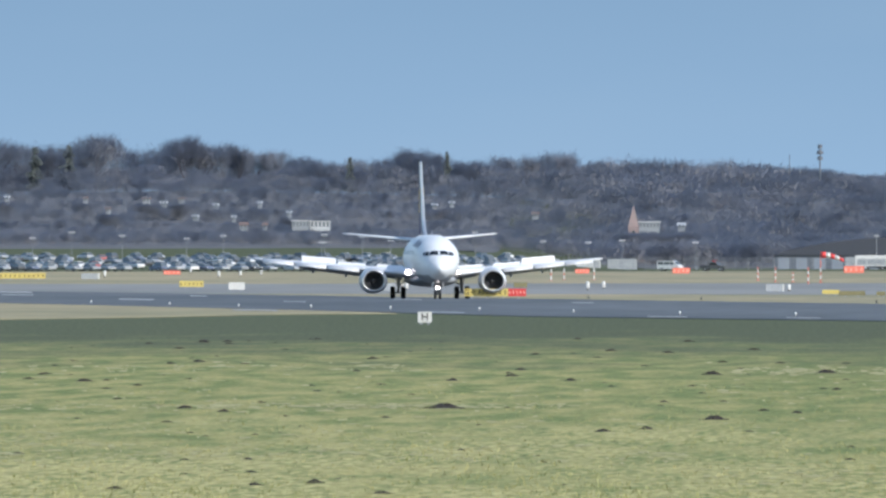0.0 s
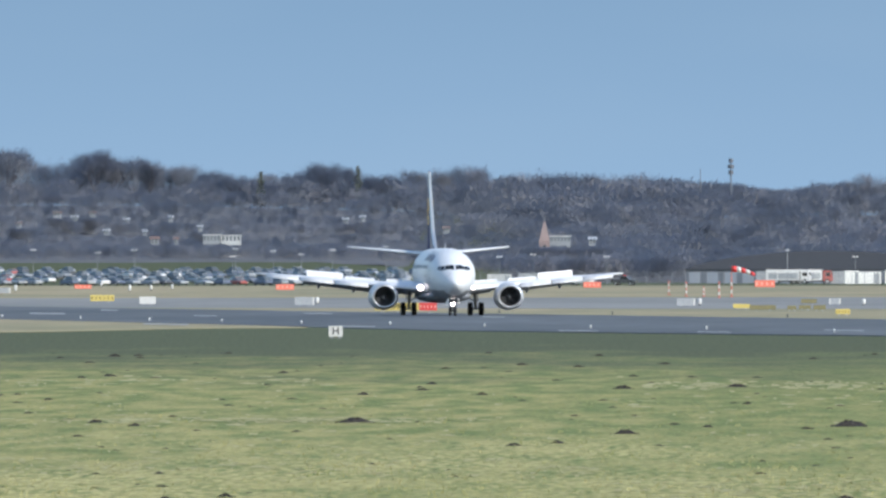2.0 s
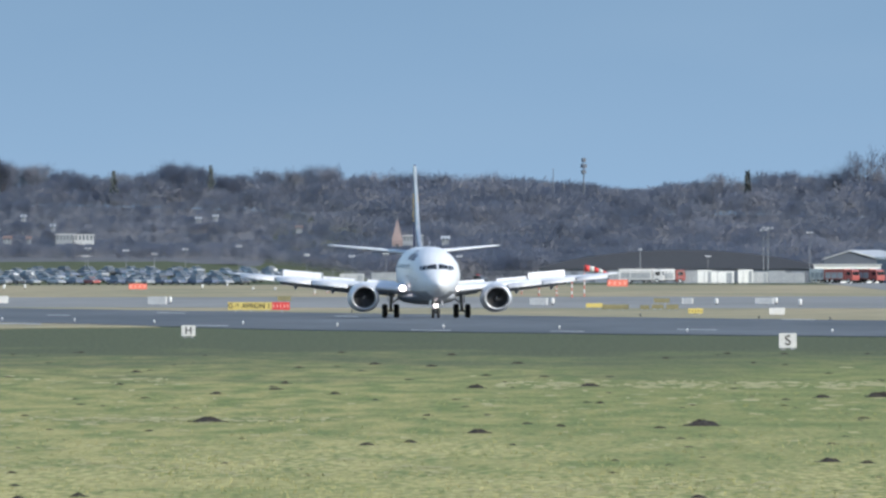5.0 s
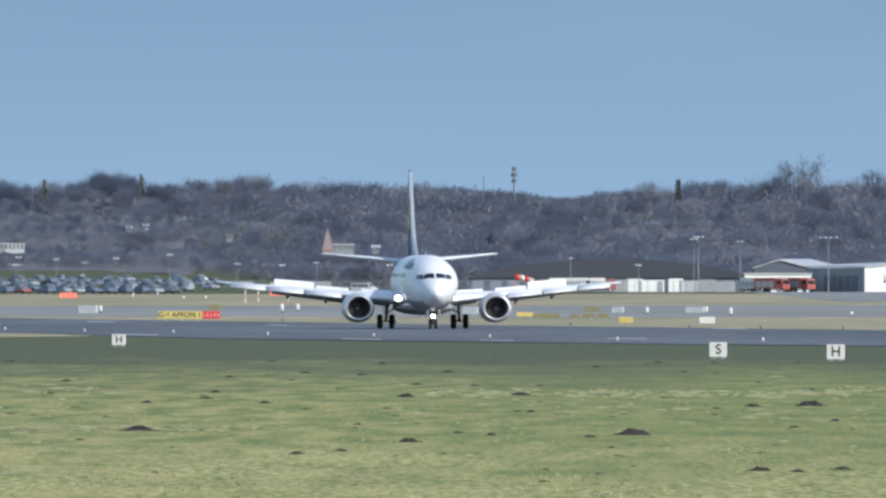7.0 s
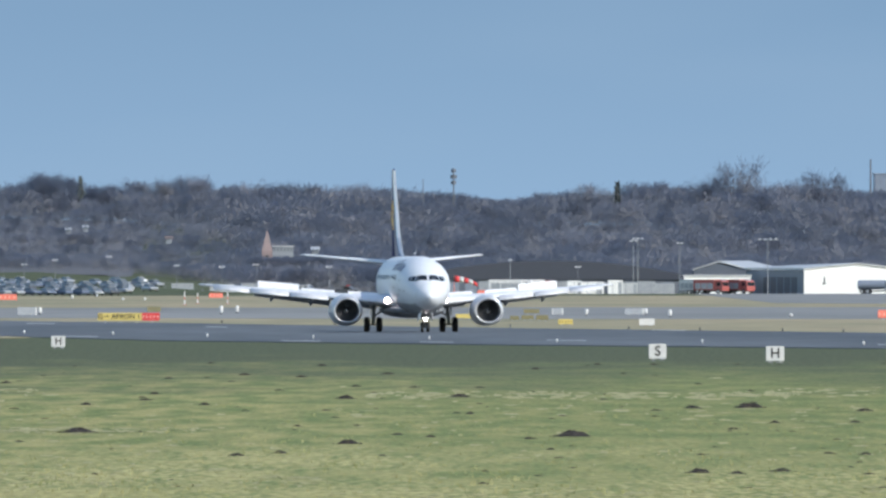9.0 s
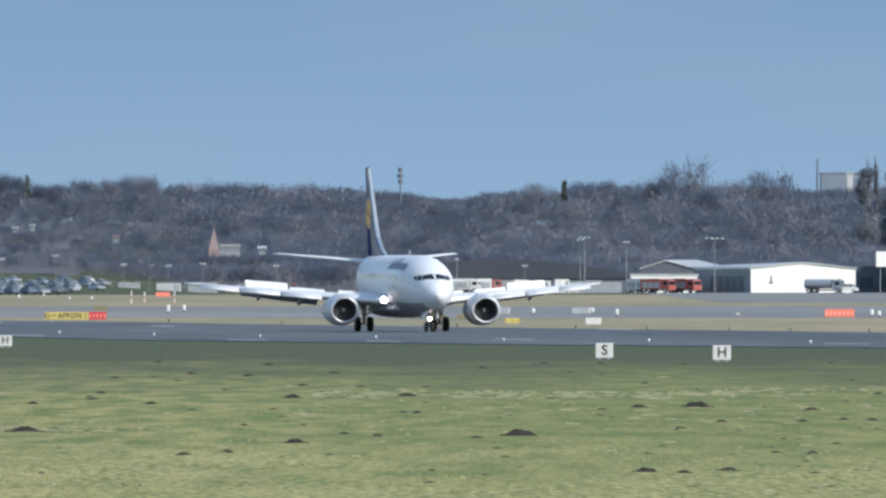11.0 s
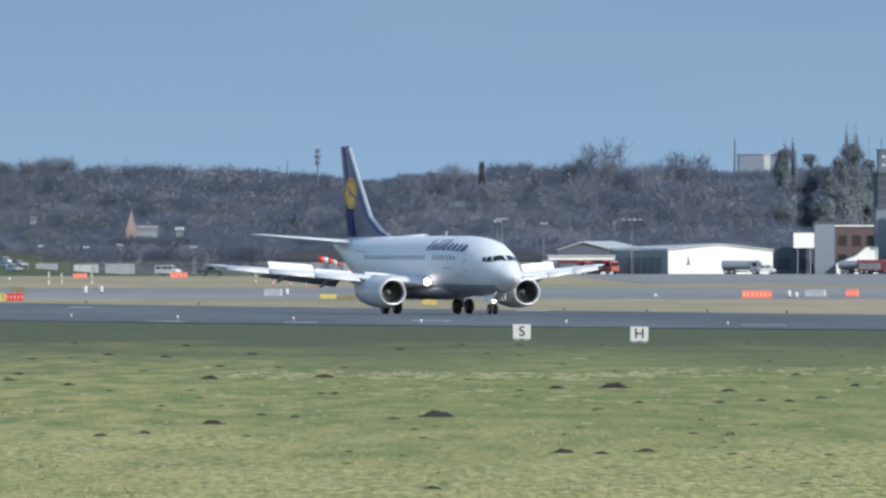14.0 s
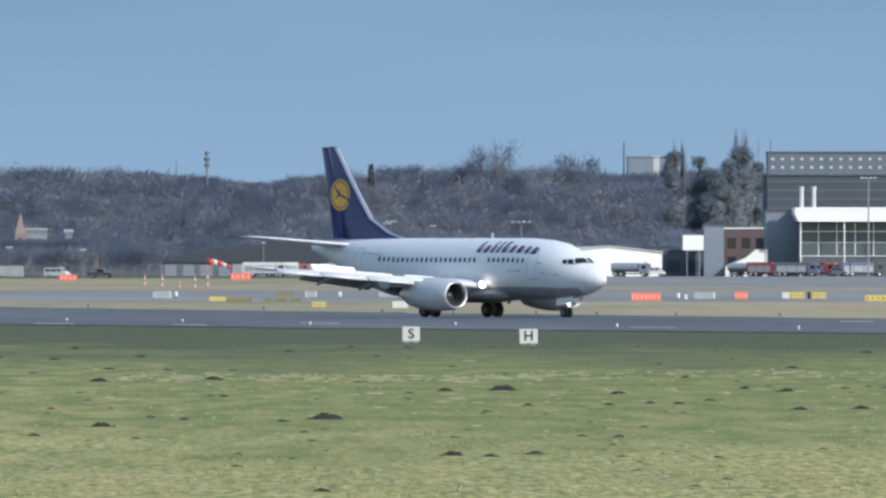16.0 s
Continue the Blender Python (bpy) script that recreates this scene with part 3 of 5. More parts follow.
# ---- woods ----
def round_crowns(m):
    """Shade the many small twigs of a crown by the crown's rounded form, as far-off foliage reads."""
    n, l = m.node_tree.nodes, m.node_tree.links
    at, vt = n.new("ShaderNodeAttribute"), n.new("ShaderNodeVectorTransform")
    at.attribute_name = "crown_form"
    vt.vector_type, vt.convert_from, vt.convert_to = "NORMAL", "OBJECT", "WORLD"
    l.new(at.outputs["Vector"], vt.inputs[0])
    b = n["Principled BSDF"]
    b.inputs["Specular IOR Level"].default_value = 0.1
    # translucent lobe on the flipped form: twigs take light by crown form, not face
    flip, tr, mix = n.new("ShaderNodeVectorMath"), n.new("ShaderNodeBsdfTranslucent"), n.new("ShaderNodeMixShader")
    flip.operation, flip.inputs["Scale"].default_value = "SCALE", -1.0
    l.new(vt.outputs[0], flip.inputs[0])
    l.new(flip.outputs[0], tr.inputs["Normal"])
    l.new(b.inputs["Base Color"].links[0].from_socket, tr.inputs["Color"])
    mix.inputs[0].default_value = 0.84
    l.new(b.outputs[0], mix.inputs[1])
    l.new(tr.outputs[0], mix.inputs[2])
    l.new(mix.outputs[0], n["Material Output"].inputs[0])
    return m


def give_form(me, form):
    a = me.attributes.new("crown_form", "FLOAT_VECTOR", "POINT")
    a.data.foreach_set("vector", np.ascontiguousarray(form, dtype=np.float32).ravel())


def crown_form(v, middle, radius, height):
    """Outward direction of each twig from the crown's middle, one for the three corners."""
    c = np.repeat(v.reshape(-1, 3, 3).mean(axis=1), 3, axis=0)
    f = (c - np.array([0, 0, middle])) / np.array([radius, radius, height])
    f = f * 0.45 + np.array([0.0, -0.45, 0.6])
    return f / np.linalg.norm(f, axis=1, keepdims=True)


# distance haze put into the twigs' colour: paler and bluer than bark
HAZED_TWIG = round_crowns(mat("hazed_bare_twigs", (0.250, 0.260, 0.298), 0.95, 0, (0.198, 0.214, 0.252), 0.03, random_tint=0.06, fine=0.05))
BARK = mat("bark", (0.12, 0.12, 0.14), 0.95, fine=0.15)
NEEDLE = mat("conifer_needles", (0.070, 0.085, 0.085), 0.9, 0, (0.09, 0.105, 0.10), 0.3, fine=0.2)


def bare_tree(seed, height, width, density=1500, stout=1.0, spread=0.06):
    """Limbs and a crown of bare twigs as (vertices, faces): first the wood, then the twigs."""
    rng = np.random.default_rng(seed)
    bm = bmesh.new()
    fork = height * rng.uniform(0.22, 0.34)
    add_rod(bm, (0, 0, 0), (0, 0, fork), height * 0.022, height * 0.015, 6)
    tips = []
    for i in range(9):
        g = 2 * math.pi * (i / 9) + rng.uniform(-0.3, 0.3)
        reach, top = width * rng.uniform(0.12, 0.34), height * rng.uniform(0.55, 0.8)
        q = Vector((math.cos(g) * reach, math.sin(g) * reach, top))
        add_rod(bm, (0, 0, fork * rng.uniform(0.75, 1.0)), q, height * 0.009, height * 0.004, 5)
        for k in range(5):
            e = q + Vector((math.cos(g) * rng.uniform(-0.1, 0.22) * width + rng.normal() * 0.08 * width, math.sin(g) * rng.uniform(-0.1, 0.22) * width + rng.normal() * 0.08 * width, height * rng.uniform(-0.18, 0.19)))
            add_rod(bm, q.lerp(Vector((0, 0, fork)), rng.uniform(0, 0.5)), e, height * 0.004, height * 0.0015, 4)
            tips.append(e)
    me = bpy.data.meshes.new("wood")
    bm.to_mesh(me)
    bm.free()
    tips = np.array([t[:] for t in tips])
    n = density
    c = tips[rng.integers(0, len(tips), n)] + rng.normal(size=(n, 3)) * np.array([width * spread, width * spread, height * spread * 0.85])
    c[:, 2] = np.minimum(c[:, 2], height * rng.uniform(0.80, 1.0, n))
    d = rng.normal(size=(n, 3)) * 0.55 + (c - np.array([0, 0, fork])) / height * 1.6 + np.array([0, 0, 0.35])
    d /= np.linalg.norm(d, axis=1, keepdims=True)
    side = np.cross(d, rng.normal(size=(n, 3)) * 0.35 + np.array([0.45, -0.75, 0.5]))
    side /= np.linalg.norm(side, axis=1, keepdims=True)
    ln = rng.uniform(0.05, 0.12, (n, 1)) * height
    wd = rng.uniform(0.0025, 0.006, (n, 1)) * height * stout
    v = np.concatenate([c - side * wd, c + side * wd, c + d * ln], axis=1).reshape(-1, 3)
    tw = bpy.data.meshes.new("twigs")
    tw.from_pydata(v.tolist(), [], np.arange(3 * n).reshape(n, 3).tolist())
    give_form(tw, crown_form(v, height * 0.55, width * 0.5, height * 0.4))
    me.materials.append(BARK)
    tw.materials.append(HAZED_TWIG)
    return me, tw


def mesh_arrays(me):
    co = np.empty(len(me.vertices) * 3)
    me.vertices.foreach_get("co", co)
    return co.reshape(-1, 3), [tuple(p.vertices) for p in me.polygons]


TREES = [bare_tree(11 + i, 12.0, w, 3400, 1.0, 0.085) for i, w in enumerate((9.5, 11.0, 8.0, 12.5, 10.0, 7.0))]
TREE_ARRAYS = [mesh_arrays(bare_tree(31 + i, 12.0, w, 900, 2.7, 0.15)[1]) for i, w in enumerate((9.5, 11.0, 8.0, 12.5, 10.0, 7.0))]
TREES += [bare_tree(71 + i, 12.0, w, 1500, 0.9, 0.07) for i, w in enumerate((10.0, 11.0))]
# canopy line: bearing and elevation of its top
CANOPY = [(-1500, 300), (-800, 296), (-541, 291), (-440, 300), (-372, 281), (-310, 302), (-215, 282), (-150, 298), (-120, 296), (-60, 311), (0, 312), (80, 324), (140, 318), (195, 304), (245, 319), (340, 319), (455, 309), (520, 325), (590, 316), (650, 328), (720, 331),
          (800, 318), (860, 330), (960, 343), (1020, 344), (1110, 327), (1240, 324), (1340, 317), (1450, 322), (1530, 324), (1640, 326), (1730, 322), (1800, 322), (1890, 326), (1905, 341), (2300, 343), (3000, 340)]


def canopy(g):
    return float(np.interp(g, [c[0] for c in CANOPY], [c[1] for c in CANOPY]))


def tree_at(x, y, top, k, turn, wide=1.0, label="bare winter tree at the edge of the wood"):
    base = hill(x, y) - 0.2
    s = max(4, top - base) / 12.0
    t = empty("tree", pose(x, y, base, 0, 0, turn) @ Matrix.Diagonal((s * wide, s * wide, s, 1)))
    a, b = new("trunk", TREES[k][0]), new("crown", TREES[k][1])
    a.parent = b.parent = t
    b["label"] = "crown of fine bare twigs"
    tagged(t, label, "tree", "trees along the skyline")


rng = np.random.default_rng(5)
g = -760.0
while g < 2350:
    d = 4690 + rng.uniform(-30, 60)
    tree_at(east(g, d), d, high(canopy(g) + rng.uniform(-7, 12), d), int(rng.integers(0, 6)), float(rng.uniform(0, 360)), float(rng.uniform(0.8, 1.15)))
    g += rng.uniform(24, 46)
for g, e, k in ((1413, 277, 6), (-372, 279, 3), (-215, 281, 4), (-455, 292, 0), (1565, 298, 7), (-118, 296, 5), (195, 303, 3), (459, 307, 2), (590, 317, 0)):
    tree_at(east(g, 4660), 4660, high(e, 4660), k, g % 360, 0.8, "tall bare tree standing above the wood")


def make_woods():
    """All the trees within the wood, row behind row up the slope."""
    rng = np.random.default_rng(9)
    vs, fs, ns, base = [], [], [], 0
    forms = [crown_form(v, 6.6, 5.0, 4.8) for v, f in TREE_ARRAYS]
    for d, e0, e1, step in ((4250, 459, 469, 13), (4300, 442, 462, 15), (4350, 425, 450, 19), (4420, 402, 436, 20), (4480, 388, 420, 21), (4540, 366, 400, 22), (4600, 345, 378, 23), (4650, 326, 356, 24), (4740, 323, 345, 22), (4790, 330, 350, 15), (4680, 345, 372, 17), (4775, 352, 368, 13)):
        g = -780.0
        while g < 2340:
            dd = d + rng.uniform(-22, 22)
            x = east(g, dd)
            top = high(max(rng.uniform(e0, e1), canopy(g) + 6), dd)
            z0 = hill(x, dd)
            s = max(3.4, top - z0) / 11.0
            k = int(rng.integers(0, 6))
            v = TREE_ARRAYS[k][0]
            ns.append(forms[k])
            a = rng.uniform(0, 6.28)
            ca, sa = math.cos(a), math.sin(a)
            w = s * rng.uniform(0.9, 1.3)
            vs.append(np.stack([x + (v[:, 0] * ca - v[:, 1] * sa) * w, dd + (v[:, 0] * sa + v[:, 1] * ca) * w, z0 - 2.5 * s + v[:, 2] * s * 1.08], 1))
            fs.append(np.arange(len(v)).reshape(-1, 3) + base)
            base += len(v)
            g += rng.uniform(0.7, 1.3) * step
    # undergrowth close before the houses on the slope
    for g0, g1, e, dd in UNDERGROWTH:
        for k in range(int((g1 - g0) / 7) + 3):
            gg = g0 - 7 + 7 * k + rng.uniform(-3, 3)
            x, z0 = east(gg, dd), hill(east(gg, dd), dd)
            s = max(1.5, high(e + rng.uniform(-1, 3), dd) - z0) / 11.0
            j = int(rng.integers(0, 6))
            v = TREE_ARRAYS[j][0]
            ns.append(forms[j])
            w = min(s, 0.55)
            vs.append(np.stack([x + v[:, 0] * w, dd + v[:, 1] * w * 0.6, z0 - 2.5 * s + v[:, 2] * s * 1.05], 1))
            fs.append(np.arange(len(v)).reshape(-1, 3) + base)
            base += len(v)
    v, f = np.concatenate(vs), np.concatenate(fs)
    me = bpy.data.meshes.new("woods")
    me.vertices.add(len(v))
    me.vertices.foreach_set("co", v.ravel())
    me.loops.add(f.size)
    me.loops.foreach_set("vertex_index", f.ravel())
    me.polygons.add(len(f))
    me.polygons.foreach_set("loop_start", np.arange(0, f.size, 3))
    me.update()
    give_form(me, np.concatenate(ns))
    me.materials.append(HAZED_TWIG)
    tagged(new("woods", me), "bare winter wood on a low slope, toned blue-grey with haze", "wood", kind="stuff")


def conifer(g, e, d, wide, label="dark evergreen conifer rising over the wood", columnar=False):
    x, z0 = east(g, d), hill(east(g, d), d)
    h = high(e, d) - z0
    rng = np.random.default_rng(int(abs(g)))
    t = empty("conifer", pose(x, d, z0))
    part("trunk", rod((0, 0, -0.3), (0, 0, h * 0.97), h * 0.02, 0.04, 7), BARK, t)
    bm = bmesh.new()
    for i in range(int(h * 22)):
        q = rng.uniform(0.12, 1)
        a = rng.uniform(0, 6.283)
        r = wide * ((1 - q) ** (0.35 if columnar else 0.6) * 0.95 + 0.06) * (1 if columnar else 0.8 + 0.35 * math.sin(q * 23 + g)) * rng.uniform(0.45, 1.1)
        o = Vector((math.cos(a), math.sin(a), -0.25 if not columnar else 1.2))
        z = h * q
        c = Vector((math.cos(a) * r * 0.3, math.sin(a) * r * 0.3, z))
        e2 = c + o * r * 0.7
        sd = Vector((-math.sin(a), math.cos(a), rng.uniform(-0.3, 0.3))) * (0.28 + 0.18 * r)
        v = [bm.verts.new(p) for p in (c - sd * 0.4, c + sd * 0.4, e2 + sd * 0.5 + Vector((0, 0, -0.3)), e2 + o * 0.4, e2 - sd * 0.5 + Vector((0, 0, -0.3)))]
        bm.faces.new(v)
    part("crown", bm, NEEDLE, t, "dense dark needles")
    tagged(t, label, "conifer")


# pale blue-grey instead of needle green: haze put into the colour
HAZED_PINE = round_crowns(mat("hazed_pine_needles", (0.215, 0.250, 0.285), 0.95, 0, (0.240, 0.275, 0.310), 0.25, fine=0.1))


def pine(g, e, d, wide, label="broad-crowned pine rising over the wood, hazed blue-grey"):
    """A bare lower trunk, a few limbs and a rounded crown of needle clumps."""
    x, z0 = east(g, d), hill(east(g, d), d)
    h = high(e, d) - z0
    rng = np.random.default_rng(int(g))
    t = empty("pine", pose(x, d, z0))
    bm = rod((0, 0, -0.3), (0, 0, h * 0.9), h * 0.018, 0.08, 7)
    tris = []
    for i in range(17):
        q = rng.uniform(0.15, 0.95) if i else 0.95
        a = rng.uniform(0, 6.283)
        r = wide * (1.02 - q) ** 0.38 * rng.uniform(0.2, 0.75) if i else 0.0
        c = np.array([math.cos(a) * r, math.sin(a) * r, h * q])
        size = wide * (0.36 + 0.34 * (1 - q))
        c[2] = min(c[2], h - size * 0.6)
        add_rod(bm, (0, 0, h * q * 0.9), c, 0.09, 0.04, 5)
        p = rng.normal(size=(900, 3))
        p = c + p * np.array([size, size, size * 0.8]) * 0.5
        p[:, 2] = np.minimum(p[:, 2], h)
        tris.append(np.stack([p, p + rng.normal(0, 0.24, p.shape), p + rng.normal(0, 0.24, p.shape)], 1))
    part("trunk", bm, BARK, t)
    v = np.concatenate(tris).reshape(-1, 3)
    me = bpy.data.meshes.new("crown")
    me.from_pydata(v.tolist(), [], np.arange(len(v)).reshape(-1, 3).tolist())
    give_form(me, crown_form(v, h * 0.55, wide, h * 0.45))
    me.materials.append(HAZED_PINE)
    ob = new("crown", me)
    ob.parent = t
    ob["label"] = "dense needle clumps, haze in their pale blue-grey"
    tagged(t, label, "pine", "pines beside the airport buildings")


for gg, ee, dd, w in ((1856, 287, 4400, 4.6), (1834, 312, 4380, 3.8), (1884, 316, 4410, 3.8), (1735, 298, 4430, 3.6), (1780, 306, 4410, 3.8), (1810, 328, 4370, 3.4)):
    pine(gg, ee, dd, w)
for gg, ee, k in ((1846, 252, 1), (1861, 257, 3), (1738, 278, 2), (1752, 280, 4)):
    tree_at(east(gg, 4440), 4440, high(ee, 4440), k, gg % 360, 0.06, "slender bare poplar rising above the pines")
conifer(1200, 320, 4640, 0.9, "slim dark cypress on the skyline", True)
conifer(250, 308, 4640, 1.5)
conifer(78, 318, 4640, 1.6)
conifer(-420, 296, 4640, 3.0)
conifer(-480, 300, 4640, 3.0)

# ---- far masts and village ----
# distance haze put into the dulled brick and the greyed white render
BRICK = mat("hazed_brick", (0.27, 0.205, 0.20), 0.9, 0, (0.235, 0.19, 0.185), 0.8)
RENDERWALL = mat("hazed_render", (0.27, 0.29, 0.31), 0.85, 0, (0.24, 0.26, 0.28), 0.3, fine=0.05)
ROOFTILE = mat("roof_tiles", (0.20, 0.13, 0.11), 0.85, 0, (0.15, 0.11, 0.10), 0.6)
GREYMAST = mat("galvanised_steel", (0.25, 0.27, 0.29), 0.55, 0.3)
RADIOMAST = mat("dark_mast_steel", (0.13, 0.15, 0.18), 0.6, 0.2)
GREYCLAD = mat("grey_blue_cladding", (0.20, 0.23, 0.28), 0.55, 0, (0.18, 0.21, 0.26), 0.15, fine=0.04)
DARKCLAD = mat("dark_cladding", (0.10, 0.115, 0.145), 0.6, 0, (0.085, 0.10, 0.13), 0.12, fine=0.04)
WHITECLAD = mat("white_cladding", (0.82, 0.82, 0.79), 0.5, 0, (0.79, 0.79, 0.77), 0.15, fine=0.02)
ROOFGREY = mat("pale_metal_roof", (0.52, 0.53, 0.53), 0.4, 0.2, (0.46, 0.47, 0.48), 0.2, fine=0.04)
HOUSEGLASS = mat("house_window_glass", (0.15, 0.17, 0.195), 0.3, fine=0.05)
FARCLAD = mat("far_block_cladding", (0.125, 0.150, 0.190), 0.7, 0, (0.11, 0.135, 0.175), 0.15, fine=0.04)
DECKCLAD = mat("deck_cladding", (0.060, 0.074, 0.096), 0.7, 0, (0.052, 0.065, 0.086), 0.12, fine=0.05)
DECKBAND = mat("deck_band", (0.105, 0.125, 0.155), 0.6, fine=0.05)
PALECLAD = mat("pale_blue_cladding", (0.20, 0.24, 0.30), 0.6, 0, (0.18, 0.22, 0.28), 0.15, fine=0.04)
BROWN = mat("brown_panels", (0.12, 0.085, 0.09), 0.7)


def lattice_mast(g, e, d, w, label, head=True):
    x, z0 = east(g, d), hill(east(g, d), d)
    top = high(e, d)
    t = empty("radio_mast", pose(x, d, z0))
    h = top - z0
    part("pole", rod((0, 0, -0.5), (0, 0, h), w, w * 0.45, 8), RADIOMAST, t)
    if head:
        for dz, r in ((0.6, 0.55), (2.0, 0.75), (3.4, 0.6)):
            part("antenna_ring", loft([[(math.cos(a) * r, math.sin(a) * r, h - dz + q) for a in [2 * math.pi * i / 10 for i in range(10)]] for q in (-0.45, 0.45)]), RADIOMAST, t)
    tagged(t, label, "mast")


lattice_mast(910, 295, 4640, 0.28, "slim grey radio mast with aerials above the trees")
lattice_mast(856, 314, 4640, 0.18, "slim grey radio mast with aerials above the trees", False)
lattice_mast(1648, 279, 4800, 0.4, "dark grey steel pole above the trees", False)
lattice_mast(1908, 275, 4470, 0.2, "dark grey steel pole above the trees", False)
lattice_mast(1886, 270, 4470, 0.12, "dark grey steel pole above the trees", False)
lattice_mast(-323, 358, 4420, 0.12, "pale flagpole standing among the trees", False)


UNDERGROWTH = []


def house(g0, g1, e0, e1, d, label, wall=None, roof=None, bays=4, flat=False):
    """A small building on the slope; it goes down to the ground from where it shows."""
    x0, x1 = east(g0, d), east(g1, d)
    z1, zb = high(e0, d), hill((x0 + x1) / 2, d) - 0.4
    ze = high(e1, d)
    xm, hw = (x0 + x1) / 2, (x1 - x0) / 2
    UNDERGROWTH.append((g0, g1, e1, d - 5))
    t = empty("house", pose(xm, d, zb))
    eave = z1 - zb - (0.25 if flat else (z1 - ze) * 0.45)
    part("wall", box(-hw, hw, 0, 7, 0, eave), wall or RENDERWALL, t)
    if flat:
        part("roof", box(-hw - 0.2, hw + 0.2, -0.2, 7.2, eave, eave + 0.25), roof or ROOFGREY, t)
    else:
        part("roof", loft([[(x, -0.3, eave), (x, 7.3, eave), (x, 3.5, z1 - zb)] for x in (-hw - 0.25, hw + 0.25)]), roof or ROOFTILE, t)
    for i in range(bays):
        cx = -hw + (i + 0.5) * 2 * hw / bays
        w = hw / bays * 0.55
        z = eave - min(1.9, (z1 - ze) * 0.55)
        win = part("window", box(cx - w, cx + w, -0.05, 0.02, z, z + 1.1), HOUSEGLASS, t)
        part("frame", box(cx - w - 0.07, cx + w + 0.07, -0.035, 0.0, z - 0.07, z - 0.005), RENDERWALL, win)
    tagged(t, label, "house", "houses on the wooded slope")


house(-24, 6, 430, 446, 4290, "white flat-roofed house among bare trees", flat=True, bays=5)
house(8, 42, 431, 445, 4292, "pale grey flat-roofed house among bare trees", wall=ROOFGREY, flat=True, bays=5)
house(-117, -104, 433, 446, 4295, "small white gabled house among bare trees", bays=2)
house(-76, -70, 434, 446, 4295, "narrow white house front among bare trees", bays=1)
house(590, 626, 432, 447, 4290, "long white house beside the church", flat=True, bays=6)
house(659, 671, 434, 446, 4295, "small grey-roofed house among bare trees", roof=ROOFGREY, bays=2)
house(401, 411, 415, 425, 4400, "house with a pale pitched roof", bays=2)
for gg, ee, w in ((-221, 393, 9), (-283, 393, 12), (-391, 392, 6), (-196, 424, 9), (-160, 404, 8), (-82, 400, 6), (-30, 417, 6), (-351, 411, 7), (-530, 390, 6), (-252, 400, 10), (-128, 425, 5), (258, 400, 7), (228, 404, 8), (1000, 456, 14), (1130, 455, 10), (1272, 455, 18)):
    house(gg - w / 2, gg + w / 2, ee - 4, ee + 4, 4360 if ee > 405 else 4440, "small pale house half hidden by bare trees", bays=2, roof=ROOFTILE if int(gg) % 2 else ROOFGREY)


def church():
    d = 4280
    x, zb = east(580, d), hill(east(580, d), d) - 0.3
    t = empty("church", pose(x, d, zb))
    z1, z2 = high(442, d) - zb, high(405, d) - zb
    r = 1.15
    part("tower", box(-r, r, 0, 2 * r, 0, z1), BRICK, t)
    part("spire", loft([[(sx * q * r * 1.06, r + sy * q * r * 1.06, z) for sx, sy in ((-1, -1), (1, -1), (1, 1), (-1, 1))] for z, q in ((z1, 1.0), (z2, 0.05))]), BRICK, t, "pointed brick-red spire")
    part("cross", rod((0, r, z2), (0, r, z2 + 0.8), 0.05), GREYMAST, t)
    part("nave", loft([[(xx, 3.5, 0), (xx, 9.5, 0), (xx, 9.5, z1 * 0.35), (xx, 6.5, z1 * 0.5), (xx, 3.5, z1 * 0.35)] for xx in (r, r + 5)]), BRICK, t)
    for z in (0.8, 0.55):
        part("louvre", box(-0.35, 0.35, -0.06, 0.02, z1 * z, z1 * z + 0.9), DARK, t)
    tagged(t, "brick-red village church with a pointed spire", "church")


church()
UNDERGROWTH.append((562, 700, 448, 4274))
make_woods()


# ---- airport buildings ----
def building(name, label, g0, g1, e0, d, deep, wall, roof, e_base=None, cols=0, rows=0, win=None, band=0, category="building", roof_over=0.25, win_range=(0.1, 0.9), win_size=(0.62, 0.28)):
    x0, x1 = east(g0, d), east(g1, d)
    zb = hill((x0 + x1) / 2, d) if e_base is None else high(e_base, d)
    top = high(e0, d) - zb
    t = empty(name, pose((x0 + x1) / 2, d, zb))
    hw = (x1 - x0) / 2
    part("wall", box(-hw, hw, 0, deep, -0.1, top), wall, t)
    part("roof", box(-hw - roof_over, hw + roof_over, -roof_over, deep + roof_over, top, top + 0.3), roof, t)
    z0, z1 = top * win_range[0], top * win_range[1]
    for r in range(rows):
        for c in range(cols):
            cx = -hw + (c + 0.5) * 2 * hw / cols
            w, h = hw / cols * win_size[0], (z1 - z0) / rows * win_size[1]
            cz = z0 + (r + 0.5) * (z1 - z0) / rows
            part("window", box(cx - w, cx + w, -0.06, 0.02, cz - h, cz + h), win or GLASS, t)
    for i in range(band):
        z = top * (i + 0.6) / (band + 0.2)
        part("cladding_band", box(-hw - 0.05, hw + 0.05, -0.09, -0.005, z - 0.14, z + 0.14), DECKBAND, t)
    tagged(t, label, category)
    return t, hw, top


AP = 4060.0
BGLASS = mat("tinted_glazing", (0.085, 0.11, 0.125), 0.3, fine=0.05)
DARKROOF = mat("dark_sheet_roof", (0.045, 0.052, 0.07), 0.7, fine=0.05)
CARGLASS = mat("car_glass", (0.10, 0.12, 0.14), 0.12, fine=0.02)
